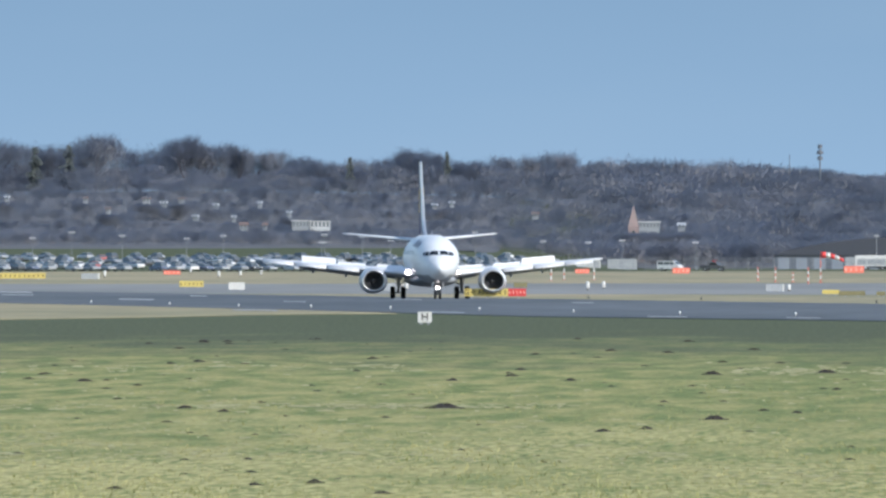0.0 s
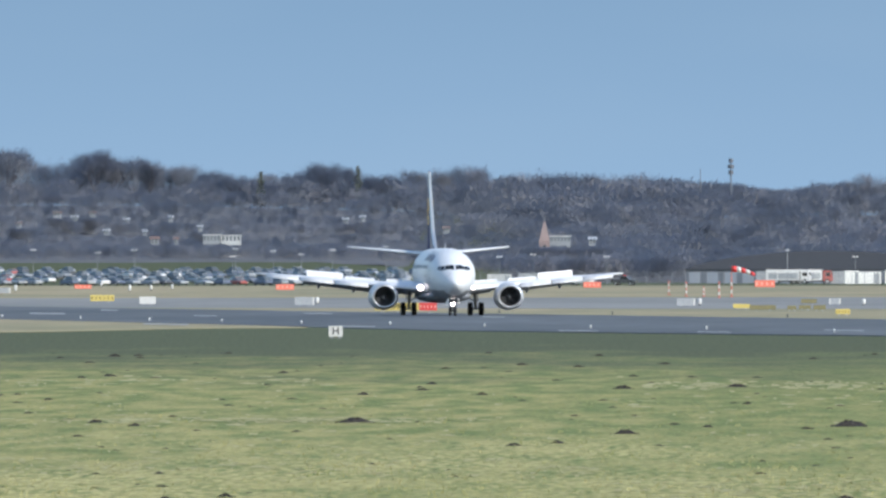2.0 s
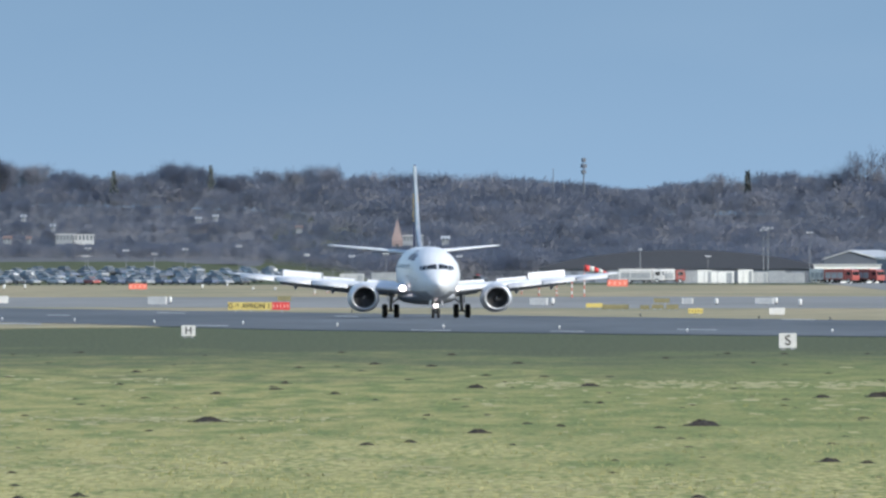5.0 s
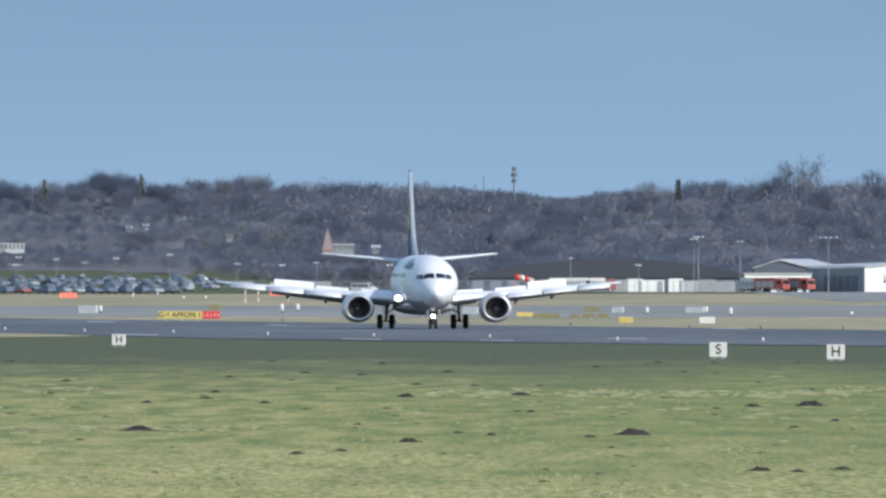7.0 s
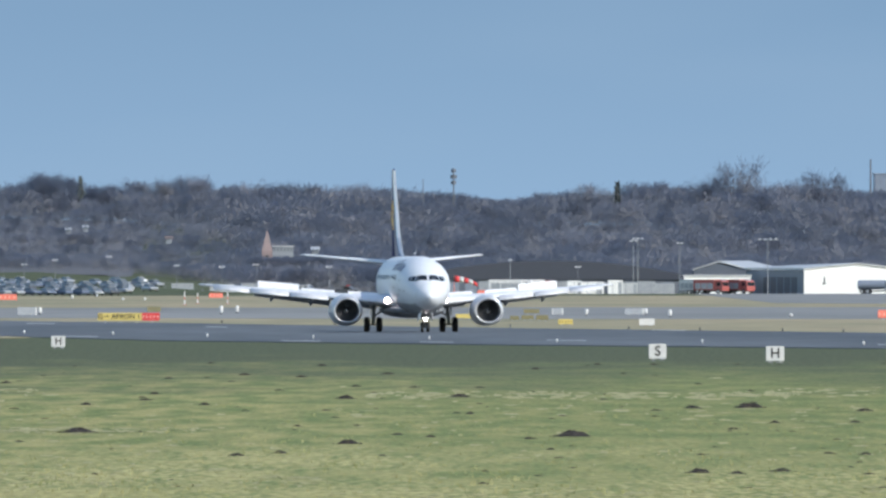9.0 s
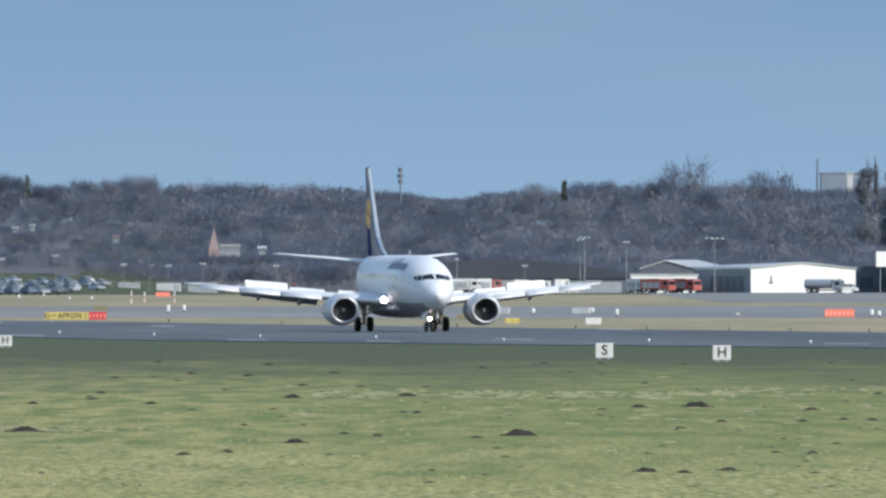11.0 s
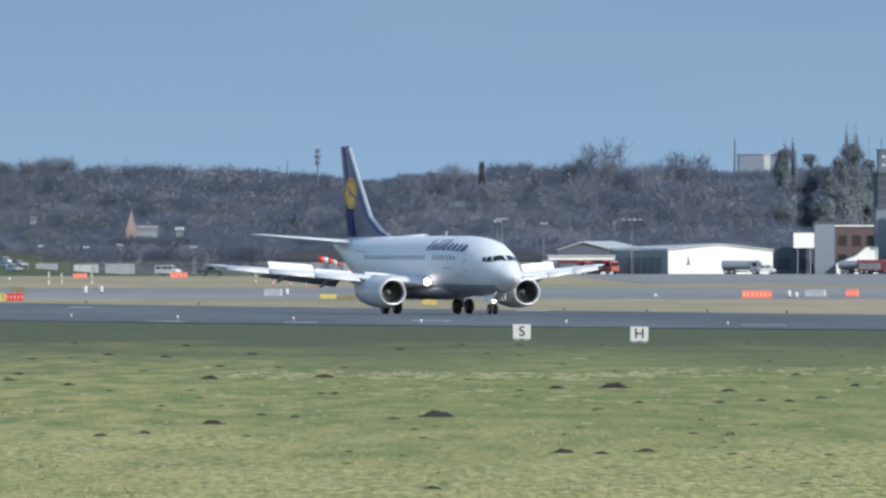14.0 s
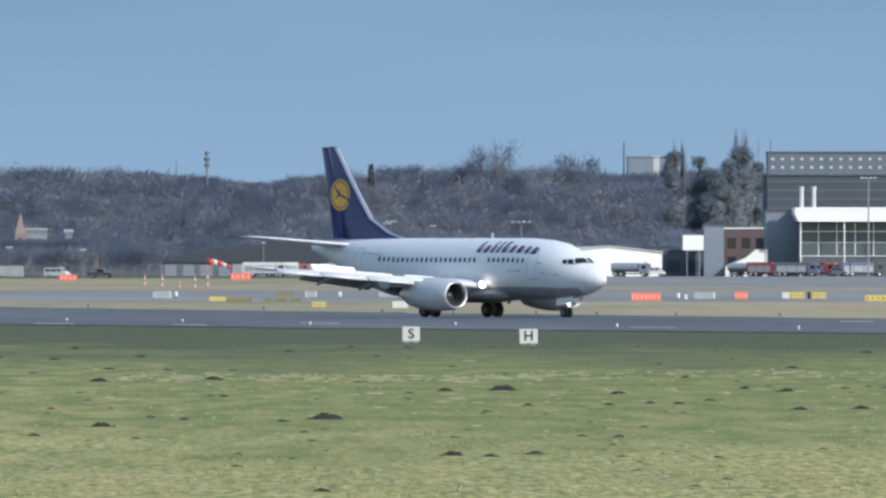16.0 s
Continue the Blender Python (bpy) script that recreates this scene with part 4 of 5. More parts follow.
# long low hall with an arched dark roof
def arched_hall():
    d = 4130
    x0, x1 = east(830, d), east(1335, d)
    t = empty("hall", pose((x0 + x1) / 2, d, 0))
    hw = (x1 - x0) / 2
    part("wall", box(-hw, hw, 0, 14, -0.1, 3.0), DARKCLAD, t)
    n = 18
    ring0 = [(-hw - 0.4 + (2 * hw + 0.8) * i / n, 2.9 + 4.0 * (1 - (2 * i / n - 1) ** 2) ** 0.8) for i in range(n + 1)]
    part("roof", prism(ring0, -0.4, 14.4), DARKROOF, t, "dark arched sheet roof")
    for i in range(16):
        cx = -hw + (i + 0.5) * 2 * hw / 16
        part("door", box(cx - 1.2, cx + 1.2, -0.06, 0.02, 0, 2.4), GREYCLAD, t)
    tagged(t, "long low dark hall with an arched roof", "hall")


arched_hall()

# gabled grey hall behind the white hangar
def gabled_hall():
    d = 4100
    x0, x1 = east(1335, d), east(1500, d)
    t = empty("hall", pose(x0, d, 0))
    w = x1 - x0
    ze, zr = high(474, d), high(459, d)
    part("wall", box(0, w, 0, 20, -0.1, ze), DARKCLAD, t)
    part("gable", prism([(0, ze), (w * 0.55, ze), (w * 0.27, zr - 0.2)], 0, 0.3), DARKCLAD, t)
    part("roof", loft([[(-0.3, -0.4, ze), (w * 0.27, -0.4, zr), (w * 0.27, -0.4, zr - 0.25), (-0.3, -0.4, ze - 0.2)], [(w * 0.2, 20, ze), (w * 0.55, 20, zr), (w * 0.55, 20, zr - 0.25), (w * 0.2, 20, ze - 0.2)]]), ROOFGREY, t)
    part("roof", loft([[(w * 0.27, -0.4, zr), (w * 0.62, -0.4, ze), (w * 0.62, -0.4, ze - 0.2), (w * 0.27, -0.4, zr - 0.25)], [(w * 0.62, 20, zr + 0.1), (w + 0.4, 20, ze), (w + 0.4, 20, ze - 0.2), (w * 0.62, 20, zr - 0.2)]]), ROOFGREY, t, "pale metal roof slope")
    tagged(t, "dark hall with a pale pitched metal roof", "hall")


gabled_hall()


def white_hangar():
    d = AP
    x0, xc, x1 = east(1432, d), east(1530, d), east(1716, d)
    zl, zr, zp = high(474, d), high(475, d), high(464.5, d)
    t = empty("hangar", pose(xc, d, 0))
    a, b = x0 - xc, x1 - xc
    # lit front towards the apron; open side towards the trees, its shade painted grey-blue
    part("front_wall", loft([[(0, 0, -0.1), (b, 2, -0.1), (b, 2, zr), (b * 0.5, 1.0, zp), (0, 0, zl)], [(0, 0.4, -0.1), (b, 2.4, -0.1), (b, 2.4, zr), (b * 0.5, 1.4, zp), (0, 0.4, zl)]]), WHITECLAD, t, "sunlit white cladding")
    part("side_wall", loft([[(0, 0.4, -0.1), (0, 0.4, zl - 0.3), (0.3, 0.8, zl - 0.3), (0.3, 0.8, -0.1)], [(a, 26, -0.1), (a, 26, zl - 0.3), (a + 0.3, 26, zl - 0.3), (a + 0.3, 26, -0.1)]]), GREYCLAD, t, "grey-blue cladding, shade in its colour")
    for i in range(5):
        q0, q1 = 0.12 + i * 0.12, 0.21 + i * 0.12
        part("hangar_door", loft([[(a * q - 0.12, 0.4 + 25.6 * q, 0), (a * q, 0.4 + 25.6 * q - 0.1, 0), (a * q, 0.4 + 25.6 * q - 0.1, zl * 0.68), (a * q - 0.12, 0.4 + 25.6 * q, zl * 0.68)] for q in (q0, q1)]), DARKCLAD, t)
    part("roof", loft([[(0, -0.3, zl), (b * 0.5, 0.7, zp), (b + 0.3, 1.7, zr), (b + 0.3, 1.7, zr + 0.25), (b * 0.5, 0.7, zp + 0.25), (0, -0.3, zl + 0.25)], [(a - 0.3, 26, zl + 0.1), (a + b * 0.4, 26, zl + 0.6), (a + b, 28, zr), (a + b, 28, zr + 0.25), (a + b * 0.4, 26, zl + 0.85), (a - 0.3, 26, zl + 0.35)]]), ROOFGREY, t, "pale grey roof")
    ex = east(1566, d) - xc
    bm = bmesh.new()
    add_loft(bm, [[(ex - 0.16, y, 2.1), (ex + 0.16, y, 2.1), (ex + 0.10, y, 3.6), (ex - 0.06, y, 3.6)] for y in (0.30, 0.38)])
    add_loft(bm, [[(ex - 0.45, y, 1.95), (ex + 0.45, y, 1.95), (ex + 0.45, y, 2.15), (ex - 0.45, y, 2.15)] for y in (0.29, 0.37)])
    part("emblem", bm, DARK, t, "plain dark emblem shape")
    part("gutter", rod((0, -0.35, zl - 0.1), (a, 25.6, zl - 0.1), 0.08, seg=6), ROOFGREY, t)
    tagged(t, "white clad hangar, one side toned grey as shade", "hangar")


white_hangar()
building("shed", "low white shed behind the fire engines", 1318, 1436, 486, 4075, 6, WHITECLAD, ROOFGREY, cols=8, rows=1, category="shed")
building("office_building", "dark grey flat-roofed airport building", 1716, 1792, 472, 4090, 16, DARKCLAD, DARKCLAD, cols=2, rows=1, win=DECKCLAD, win_range=(0.0, 0.8))
building("stair_tower", "plain grey-blue tower block by the apron", 1790, 1825, 427, 4075, 10, GREYCLAD, DARKCLAD, band=0)
building("office_building", "brown panelled building with a pale roof edge", 1826, 1902, 433, 4110, 12, BROWN, WHITECLAD, cols=3, rows=2)
def annex():
    d = 4070
    x0, x1 = east(1828, d), east(1902, d)
    w = x1 - x0
    t = empty("annex", pose(x0, d, 0))
    z = [high(e, d) for e in (500, 484, 470)]
    part("wall", prism([(0, -0.1), (w, -0.1), (w, z[2]), (w * 0.72, z[2]), (w * 0.5, z[1]), (0, z[0])], 0, 7), WHITECLAD, t, "white wall with a sloping top")
    part("coping", loft([[(x, y, zz) for y, zz in ((-0.1, q), (7.1, q), (7.1, q + 0.15), (-0.1, q + 0.15))] for x, q in ((0, z[0]), (w * 0.5, z[1]), (w * 0.72, z[2]), (w, z[2]))]), ROOFGREY, t)
    for i in range(3):
        part("door", box(w * (0.3 + i * 0.22), w * (0.42 + i * 0.22), -0.06, 0.02, 0, 2.3), GREYCLAD, t)
    tagged(t, "white annex with a stepped sloping wall", "annex")


annex()
building("tower_block", "plain grey-blue clad block beside the terminal", 1899, 1958, 402, 4080, 14, GREYCLAD, DARKCLAD)
building("parking_deck", "dark multi-storey hall with horizontal bands", 1902, 2420, 339, 4180, 30, DECKCLAD, DECKCLAD, band=11)
building("far_block", "grey far-off block with rows of windows", 1903, 2420, 298, 4760, 14, FARCLAD, DARKCLAD, cols=30, rows=3, win=ROOFGREY, win_range=(0.62, 0.97), win_size=(0.3, 0.16))
building("far_block", "pale grey far-off block above the trees", 1655, 1728, 306, 4780, 12, PALECLAD, PALECLAD, cols=9, rows=2, win=GREYCLAD, win_range=(0.6, 0.98), win_size=(0.4, 0.2))
building("roof_housing", "white box on a far-off roof", 1700, 1711, 306, 4770, 4, ROOFGREY, ROOFGREY)


def billboard():
    d = 4062
    x0, x1, z0, z1 = east(1752, d), east(1789, d), high(471, d), high(444, d)
    t = empty("billboard", pose(x0, d, 0))
    part("panel", box(0, x1 - x0, 0, 0.3, z0, z1, 0.03), WHITECLAD, t, "blank white panel")
    for q in (0.2, 0.8):
        part("post", rod(((x1 - x0) * q, 0.2, 0), ((x1 - x0) * q, 0.2, z0), 0.12), GREYMAST, t)
    tagged(t, "blank white square billboard on posts", "billboard")


billboard()


def terminal():
    d = 4066
    x0, x1 = east(1956, d), east(2420, d)
    t = empty("terminal", pose(x0, d, 0))
    w = x1 - x0
    zt, zc, zg0 = high(396, d), high(420, d), high(478, d)
    part("canopy", prism([(-0.8, zc + 1.6), (0, zc), (w, zc), (w, zt), (-0.8, zt)], -3.0, 16), WHITECLAD, t, "broad white canopy edge")
    part("canopy_edge", box(-0.6, w, -3.05, -2.9, zt - 0.5, zt + 0.15), WHITECLAD, t)
    part("wall", box(0.4, w, 2.0, 15, 0, zc), DARKCLAD, t)
    n = 14
    for i in range(n):
        a, b = 0.6 + (w - 1) * i / n, 0.6 + (w - 1) * (i + 0.9) / n
        pane = part("glass_pane", box(a, b, 1.9, 1.98, zg0, zc - 0.4), BGLASS, t)
        part("frame", box(a - 0.16, a + 0.02, 1.8, 1.97, zg0 - 0.2, zc - 0.2), WHITECLAD, pane, "white window frame")
    for q in (0.36, 0.7):
        zm = zg0 + (zc - zg0) * q
        part("transom", box(0.4, w, 1.76, 1.88, zm - 0.09, zm + 0.09), WHITECLAD, t, "white glazing bar")
    part("sill", box(0.2, w, 1.6, 2.0, zg0 - 0.5, zg0 - 0.2), ROOFGREY, t)
    for i in range(6):
        part("column", rod((0.5 + i * w / 6, -2.4, 0), (0.5 + i * w / 6, -2.4, zc), 0.14, seg=10), WHITECLAD, t, "white round column")
    part("ground_floor", box(0.4, w, 0.6, 1.9, 0, zg0 - 0.75), DARKCLAD, t)
    for i in range(9):
        part("service_door", box(1.5 + i * w / 9, 3.4 + i * w / 9, 0.5, 0.58, 0, 2.6), DARKCLAD, t)
    tagged(t, "terminal front with white canopy and dark glass", "terminal")


terminal()
for gg in (1964, 1986):
    d = 4066
    t = empty("chimney", pose(east(gg, d), d + 6, high(396, d)))
    h = high(360, d) - high(396, d)
    part("stack", rod((0, 0, -0.2), (0, 0, h), 0.5, 0.46, 14), ROOFGREY, t, "bright steel flue")
    part("cap", rod((0, 0, h), (0, 0, h + 0.25), 0.6, 0.6, 14), ROOFGREY, t)
    tagged(t, "bright round steel flue on the terminal roof", "chimney", "pair of flues")


# ---- lamp masts ----
def light_mast(name, g, e_top, d, arm, label, r=0.11, heads=4):
    x = east(g, d)
    z0 = hill(x, d)
    h = high(e_top, d) - z0
    t = empty(name, pose(x, d, z0))
    part("pole", rod((0, 0, -0.1), (0, 0, h), r, r * 0.55, 8), GREYMAST, t)
    part("cross_arm", box(-arm, arm, -0.08, 0.08, h - 0.1, h + 0.05), GREYMAST, t)
    for i in range(heads):
        cx = -arm + 2 * arm * (i / (heads - 1))
        part("lamp_head", loft([[(cx - 0.3, -0.5, h - 0.05), (cx + 0.3, -0.5, h - 0.05), (cx + 0.24, 0.2, h - 0.05), (cx - 0.24, 0.2, h - 0.05)], [(cx - 0.2, -0.4, h + 0.2), (cx + 0.2, -0.4, h + 0.2), (cx + 0.2, 0.2, h + 0.2), (cx - 0.2, 0.2, h + 0.2)]]), ROOFGREY, t, "pale floodlight head")
    tagged(t, label, "light mast", "floodlight masts")


light_mast("floodlight_mast", 1466, 421, 4040, 1.7, "grey floodlight mast with a wide lamp crossbar")
light_mast("floodlight_mast", 1236, 420, 4040, 0.9, "grey floodlight mast on the apron edge", 0.14, 3)
light_mast("floodlight_mast", 1228, 424, 4050, 0.5, "grey floodlight mast on the apron edge", 0.1, 2)
light_mast("floodlight_mast", 1310, 428, 4050, 0.4, "grey floodlight mast on the apron edge", 0.1, 2)
light_mast("floodlight_mast", 2081, 343, 4030, 1.4, "tall grey floodlight mast before the terminal", 0.2, 4)
light_mast("floodlight_mast", 1010, 458, 4000, 0.15, "plain slim pole behind the service trucks", 0.12, 2)
for gg, ee in ((-414, 452), (-325, 458), (-211, 463), (-146, 458), (-484, 462), (28, 470), (150, 466), (205, 458), (300, 452), (420, 468), (500, 470), (560, 466), (33, 456), (100, 460), (690, 470), (1130, 470)):
    light_mast("street_lamp", gg, ee, 3900 + (gg * 7) % 160, 0.35, "slim grey street lamp by the car park", 0.07, 2)

# ---- vehicles ----
# the red is dulled towards pink, with distance haze in its colour
VCOL = {"silver": mat("silver_paint", (0.40, 0.42, 0.45), 0.4, 0.3), "white": mat("white_car_paint", (0.68, 0.68, 0.68), 0.35), "dark blue": mat("blue_paint", (0.12, 0.15, 0.22), 0.3), "grey": mat("grey_paint", (0.34, 0.36, 0.39), 0.3, 0.3), "black": mat("black_paint", (0.07, 0.075, 0.085), 0.3), "red": mat("hazed_red_paint", (0.36, 0.095, 0.085), 0.5)}
ORANGE = mat("signal_orange", (0.74, 0.19, 0.13), 0.6, 0, (0.66, 0.17, 0.12), 0.8, fine=0.05)
REDPAINT = mat("signal_red", (0.60, 0.05, 0.05), 0.6)
YELLOW = mat("signal_yellow", (0.56, 0.45, 0.13), 0.6, 0, (0.50, 0.40, 0.13), 0.8, fine=0.05)
SIGNWHITE = mat("sign_white", (0.58, 0.58, 0.565), 0.6, 0, (0.52, 0.52, 0.51), 1.5, fine=0.05)
SIGNBLACK = mat("sign_black", (0.02, 0.02, 0.02), 0.6)
INKBROWN = mat("faded_sign_ink", (0.16, 0.12, 0.04), 0.6)
PALEROSE = mat("pale_sign_ink", (0.85, 0.45, 0.38), 0.6)
SIGNGREY = mat("sign_back_grey", (0.36, 0.38, 0.40), 0.55, 0.2, (0.30, 0.32, 0.34), 1.5)


def road_wheel(parent, x, y, r, w=0.2):
    ob = part("wheel", rod((-w / 2, 0, 0), (w / 2, 0, 0), r, r, 12), RUBBER, parent)
    part("rim", rod((-w / 2 - 0.01, 0, 0), (w / 2 + 0.01, 0, 0), r * 0.58, r * 0.58, 10), METAL, ob)
    ob.matrix_basis = pose(x, y, r)


def car(colour, estate=False):
    """A car along y, its front towards -y."""
    t = empty("car")
    zs = [(-2.1, 0.42, 0.62), (-1.9, 0.30, 0.78), (-0.9, 0.25, 0.92), (1.6, 0.25, 0.95), (2.05, 0.32, 0.9), (2.15, 0.45, 0.75)]
    part("body", loft([[(-0.86 * k, y, z0), (0.86 * k, y, z0), (0.88 * k, y, (z0 + z1) / 2), (0.80 * k, y, z1), (-0.80 * k, y, z1), (-0.88 * k, y, (z0 + z1) / 2)] for (y, z0, z1), k in zip(zs, (0.85, 0.96, 1, 1, 0.97, 0.9))]), VCOL[colour], t)
    rear = 2.0 if estate else 1.55
    part("cabin_glass", loft([[(-0.78, -0.95, 0.9), (0.78, -0.95, 0.9), (0.78, rear, 0.9), (-0.78, rear, 0.9)], [(-0.62, -0.25, 1.38), (0.62, -0.25, 1.38), (0.62, rear - 0.4, 1.38), (-0.62, rear - 0.4, 1.38)]]), CARGLASS, t, "dark windows")
    part("roof", box(-0.63, 0.63, -0.28, rear - 0.38, 1.375, 1.44, 0.02), VCOL[colour], t)
    for s in (-1, 1):
        part("headlight", box(s * 0.72 - 0.16, s * 0.72 + 0.16, -2.05, -1.93, 0.58, 0.72), SIGNWHITE, t)
        for y in (-1.3, 1.3):
            road_wheel(t, s * 0.78, y, 0.31)
    tagged(t, f"{colour} parked car in a row of cars", "car", "cars in the car park")
    return t


PROTO = [car(c, e) for c, e in (("silver", False), ("white", False), ("dark blue", True), ("grey", False), ("black", True), ("red", False), ("silver", True))]


def fill_car_park():
    rng = random.Random(4)
    used = set()
    for d, g0, g1, step in ((3662, -760, 300, 2.9), (3740, -760, 320, 2.9), (3820, -760, 330, 3.0), (3910, -760, 345, 3.1), (4000, -760, 360, 3.3), (4080, -760, 330, 4.6)):
        x = east(g0, d)
        while x < east(g1, d):
            x += step * rng.uniform(0.92, 1.15)
            if rng.random() < 0.26:
                x += step * rng.choice((0.6, 1.2))
            k = rng.choices(range(7), (3, 1, 5, 6, 4, 0.6, 2))[0]
            m = pose(x, d + rng.uniform(-0.8, 0.8), hill(x, d), 0, 0, rng.choice((0, 180)) + rng.uniform(24, 40))
            if k in used:
                copy_thing(PROTO[k], m)
            else:
                PROTO[k].matrix_basis = m
                used.add(k)


fill_car_park()


def van(g, d, turn, colour, label):
    t = empty("van", pose(east(g, d), d, hill(east(g, d), d), 0, 0, turn))
    prof = [(-2.35, 0.45), (-2.4, 0.95), (-1.75, 1.25), (-1.05, 1.95), (-0.8, 2.0), (2.3, 1.98), (2.4, 1.8), (2.42, 0.45)]
    part("body", loft([[(x, y, z) for y, z in prof] for x in (-0.92, 0.92)]), VCOL[colour], t)
    for s in (-1, 1):
        for y0, y1 in ((-1.25, -0.45), (-0.3, 0.9), (1.05, 2.2)):
            part("side_window", box(s * 0.925 - 0.01, s * 0.925 + 0.01, y0, y1, 1.25, 1.78), CARGLASS, t)
        for y in (-1.5, 1.45):
            road_wheel(t, s * 0.85, y, 0.34)
        part("headlight", box(s * 0.7 - 0.16, s * 0.7 + 0.16, -2.44, -2.36, 0.75, 0.95), SIGNWHITE, t)
    part("windscreen", loft([[(-0.82, -1.76, 1.28), (0.82, -1.76, 1.28), (0.82, -1.72, 1.26), (-0.82, -1.72, 1.26)], [(-0.78, -1.12, 1.9), (0.78, -1.12, 1.9), (0.78, -1.08, 1.88), (-0.78, -1.08, 1.88)]]), CARGLASS, t)
    tagged(t, label, "van")


van(645, 3735, 62, "white", "white delivery van on the perimeter road")
van(1700, 4040, 80, "white", "white van parked before the hangar")
van(2035, 4035, 40, "grey", "grey service van before the terminal")


def pickup(g, d, turn):
    t = empty("pickup_truck", pose(east(g, d), d, 0, 0, 0, turn))
    part("body", loft([[(x, y, z) for y, z in ((-2.4, 0.5), (-2.4, 1.0), (-1.2, 1.12), (-0.6, 1.75), (0.5, 1.78), (0.7, 1.12), (2.5, 1.12), (2.5, 0.5))] for x in (-0.88, 0.88)]), VCOL["black"], t)
    part("cabin_glass", box(-0.89, 0.89, -0.75, 0.45, 1.2, 1.62), GLASS, t)
    part("light_bar", box(-0.5, 0.5, -0.2, 0.1, 1.78, 1.92, 0.02), REDPAINT, t, "red roof light bar")
    for s in (-1, 1):
        for y in (-1.5, 1.5):
            road_wheel(t, s * 0.8, y, 0.36)
    tagged(t, "dark pickup truck with a red light bar", "pickup truck")


pickup(722, 3740, 70)


def truck(g, d, turn, cab, body, label, length=7.5, tank=False, name="fire_engine"):
    t = empty(name, pose(east(g, d), d, 0, 0, 0, turn))
    h = length / 2
    part("cab", loft([[(x, y, z) for y, z in ((-h, 0.6), (-h - 0.05, 1.5), (-h + 0.25, 2.7), (-h + 2.0, 2.75), (-h + 2.0, 0.6))] for x in (-1.2, 1.2)]), cab, t)
    part("windscreen", box(-1.05, 1.05, -h - 0.02, -h + 0.2, 1.6, 2.4), GLASS, t)
    for s in (-1, 1):
        part("door_window", box(s * 1.205 - 0.01, s * 1.205 + 0.01, -h + 0.5, -h + 1.5, 1.6, 2.35), GLASS, t)
    if tank:
        part("tank", loft([[(math.cos(a) * 1.15, y, 1.85 + math.sin(a) * 0.95) for a in [2 * math.pi * i / 16 for i in range(16)]] for y in (-h + 2.2, h)]), body, t)
    else:
        part("box_body", box(-1.22, 1.22, -h + 2.15, h, 0.75, 2.95, 0.05), body, t)
        for s in (-1, 1):
            for i in range(3):
                y0 = -h + 2.5 + i * (length - 2.8) / 3
                part("locker_shutter", box(s * 1.225 - 0.012, s * 1.225 + 0.012, y0, y0 + (length - 3) / 3 - 0.1, 1.0, 2.2), SIGNGREY, t, "grey roller shutter")
    part("chassis", box(-0.9, 0.9, -h + 0.2, h - 0.2, 0.45, 0.72), DARK, t)
    part("light_bar", box(-0.8, 0.8, -h + 0.6, -h + 0.9, 2.76, 2.95, 0.03), VCOL["dark blue"], t)
    for s in (-1, 1):
        for y in (-h + 1.1, h - 2.2, h - 1.0):
            road_wheel(t, s * 1.05, y, 0.5, 0.32)
    tagged(t, label, "truck" if name != "fire_engine" else "fire engine")


R, W2 = VCOL["red"], VCOL["white"]
truck(1336, 4045, 38, R, W2, "red and white fire engine parked on the apron", 7)
truck(1366, 4040, 52, R, R, "red fire engine parked on the apron", 7.5)
truck(1412, 4042, 44, R, R, "red fire engine parked on the apron", 8)
truck(1900, 4042, 60, R, R, "red fire engine beside the white annex", 8)
truck(1955, 4030, 75, VCOL["dark blue"], DARKCLAD, "dark service truck before the terminal", 9, name="service_truck")
truck(1994, 4040, 65, R, R, "red service truck before the terminal", 8, name="service_truck")
truck(2070, 4035, 100, VCOL["black"], VCOL["dark blue"], "dark service truck before the terminal", 9, name="service_truck")
truck(1862, 4046, 60, VCOL["black"], VCOL["grey"], "dark low loader beside the white annex", 7, tank=True, name="service_truck")
truck(1012, 3985, 82, W2, W2, "white service truck with a high box", 9, name="service_truck")
truck(1050, 3990, 96, R, W2, "white service truck with a red cab", 9, name="service_truck")
truck(1660, 4040, 75, GREYCLAD, GREYCLAD, "grey tank truck parked before the hangar", 8, tank=True, name="service_truck")


def container(g, d, w, h, material, label):
    t = empty("container", pose(east(g, d), d, 0))
    part("body", box(-w / 2, w / 2, 0, 2.4, 0, h, 0.03), material, t)
    for i in range(int(w / 0.5)):
        part("rib", box(-w / 2 + 0.2 + i * 0.5, -w / 2 + 0.3 + i * 0.5, -0.05, 0.0, 0.15, h - 0.15), material, t)
    part("door", box(w * 0.22, w * 0.44, -0.06, 0.0, 0.1, h - 0.3), SIGNGREY, t)
    tagged(t, label, "container", "containers along the apron")


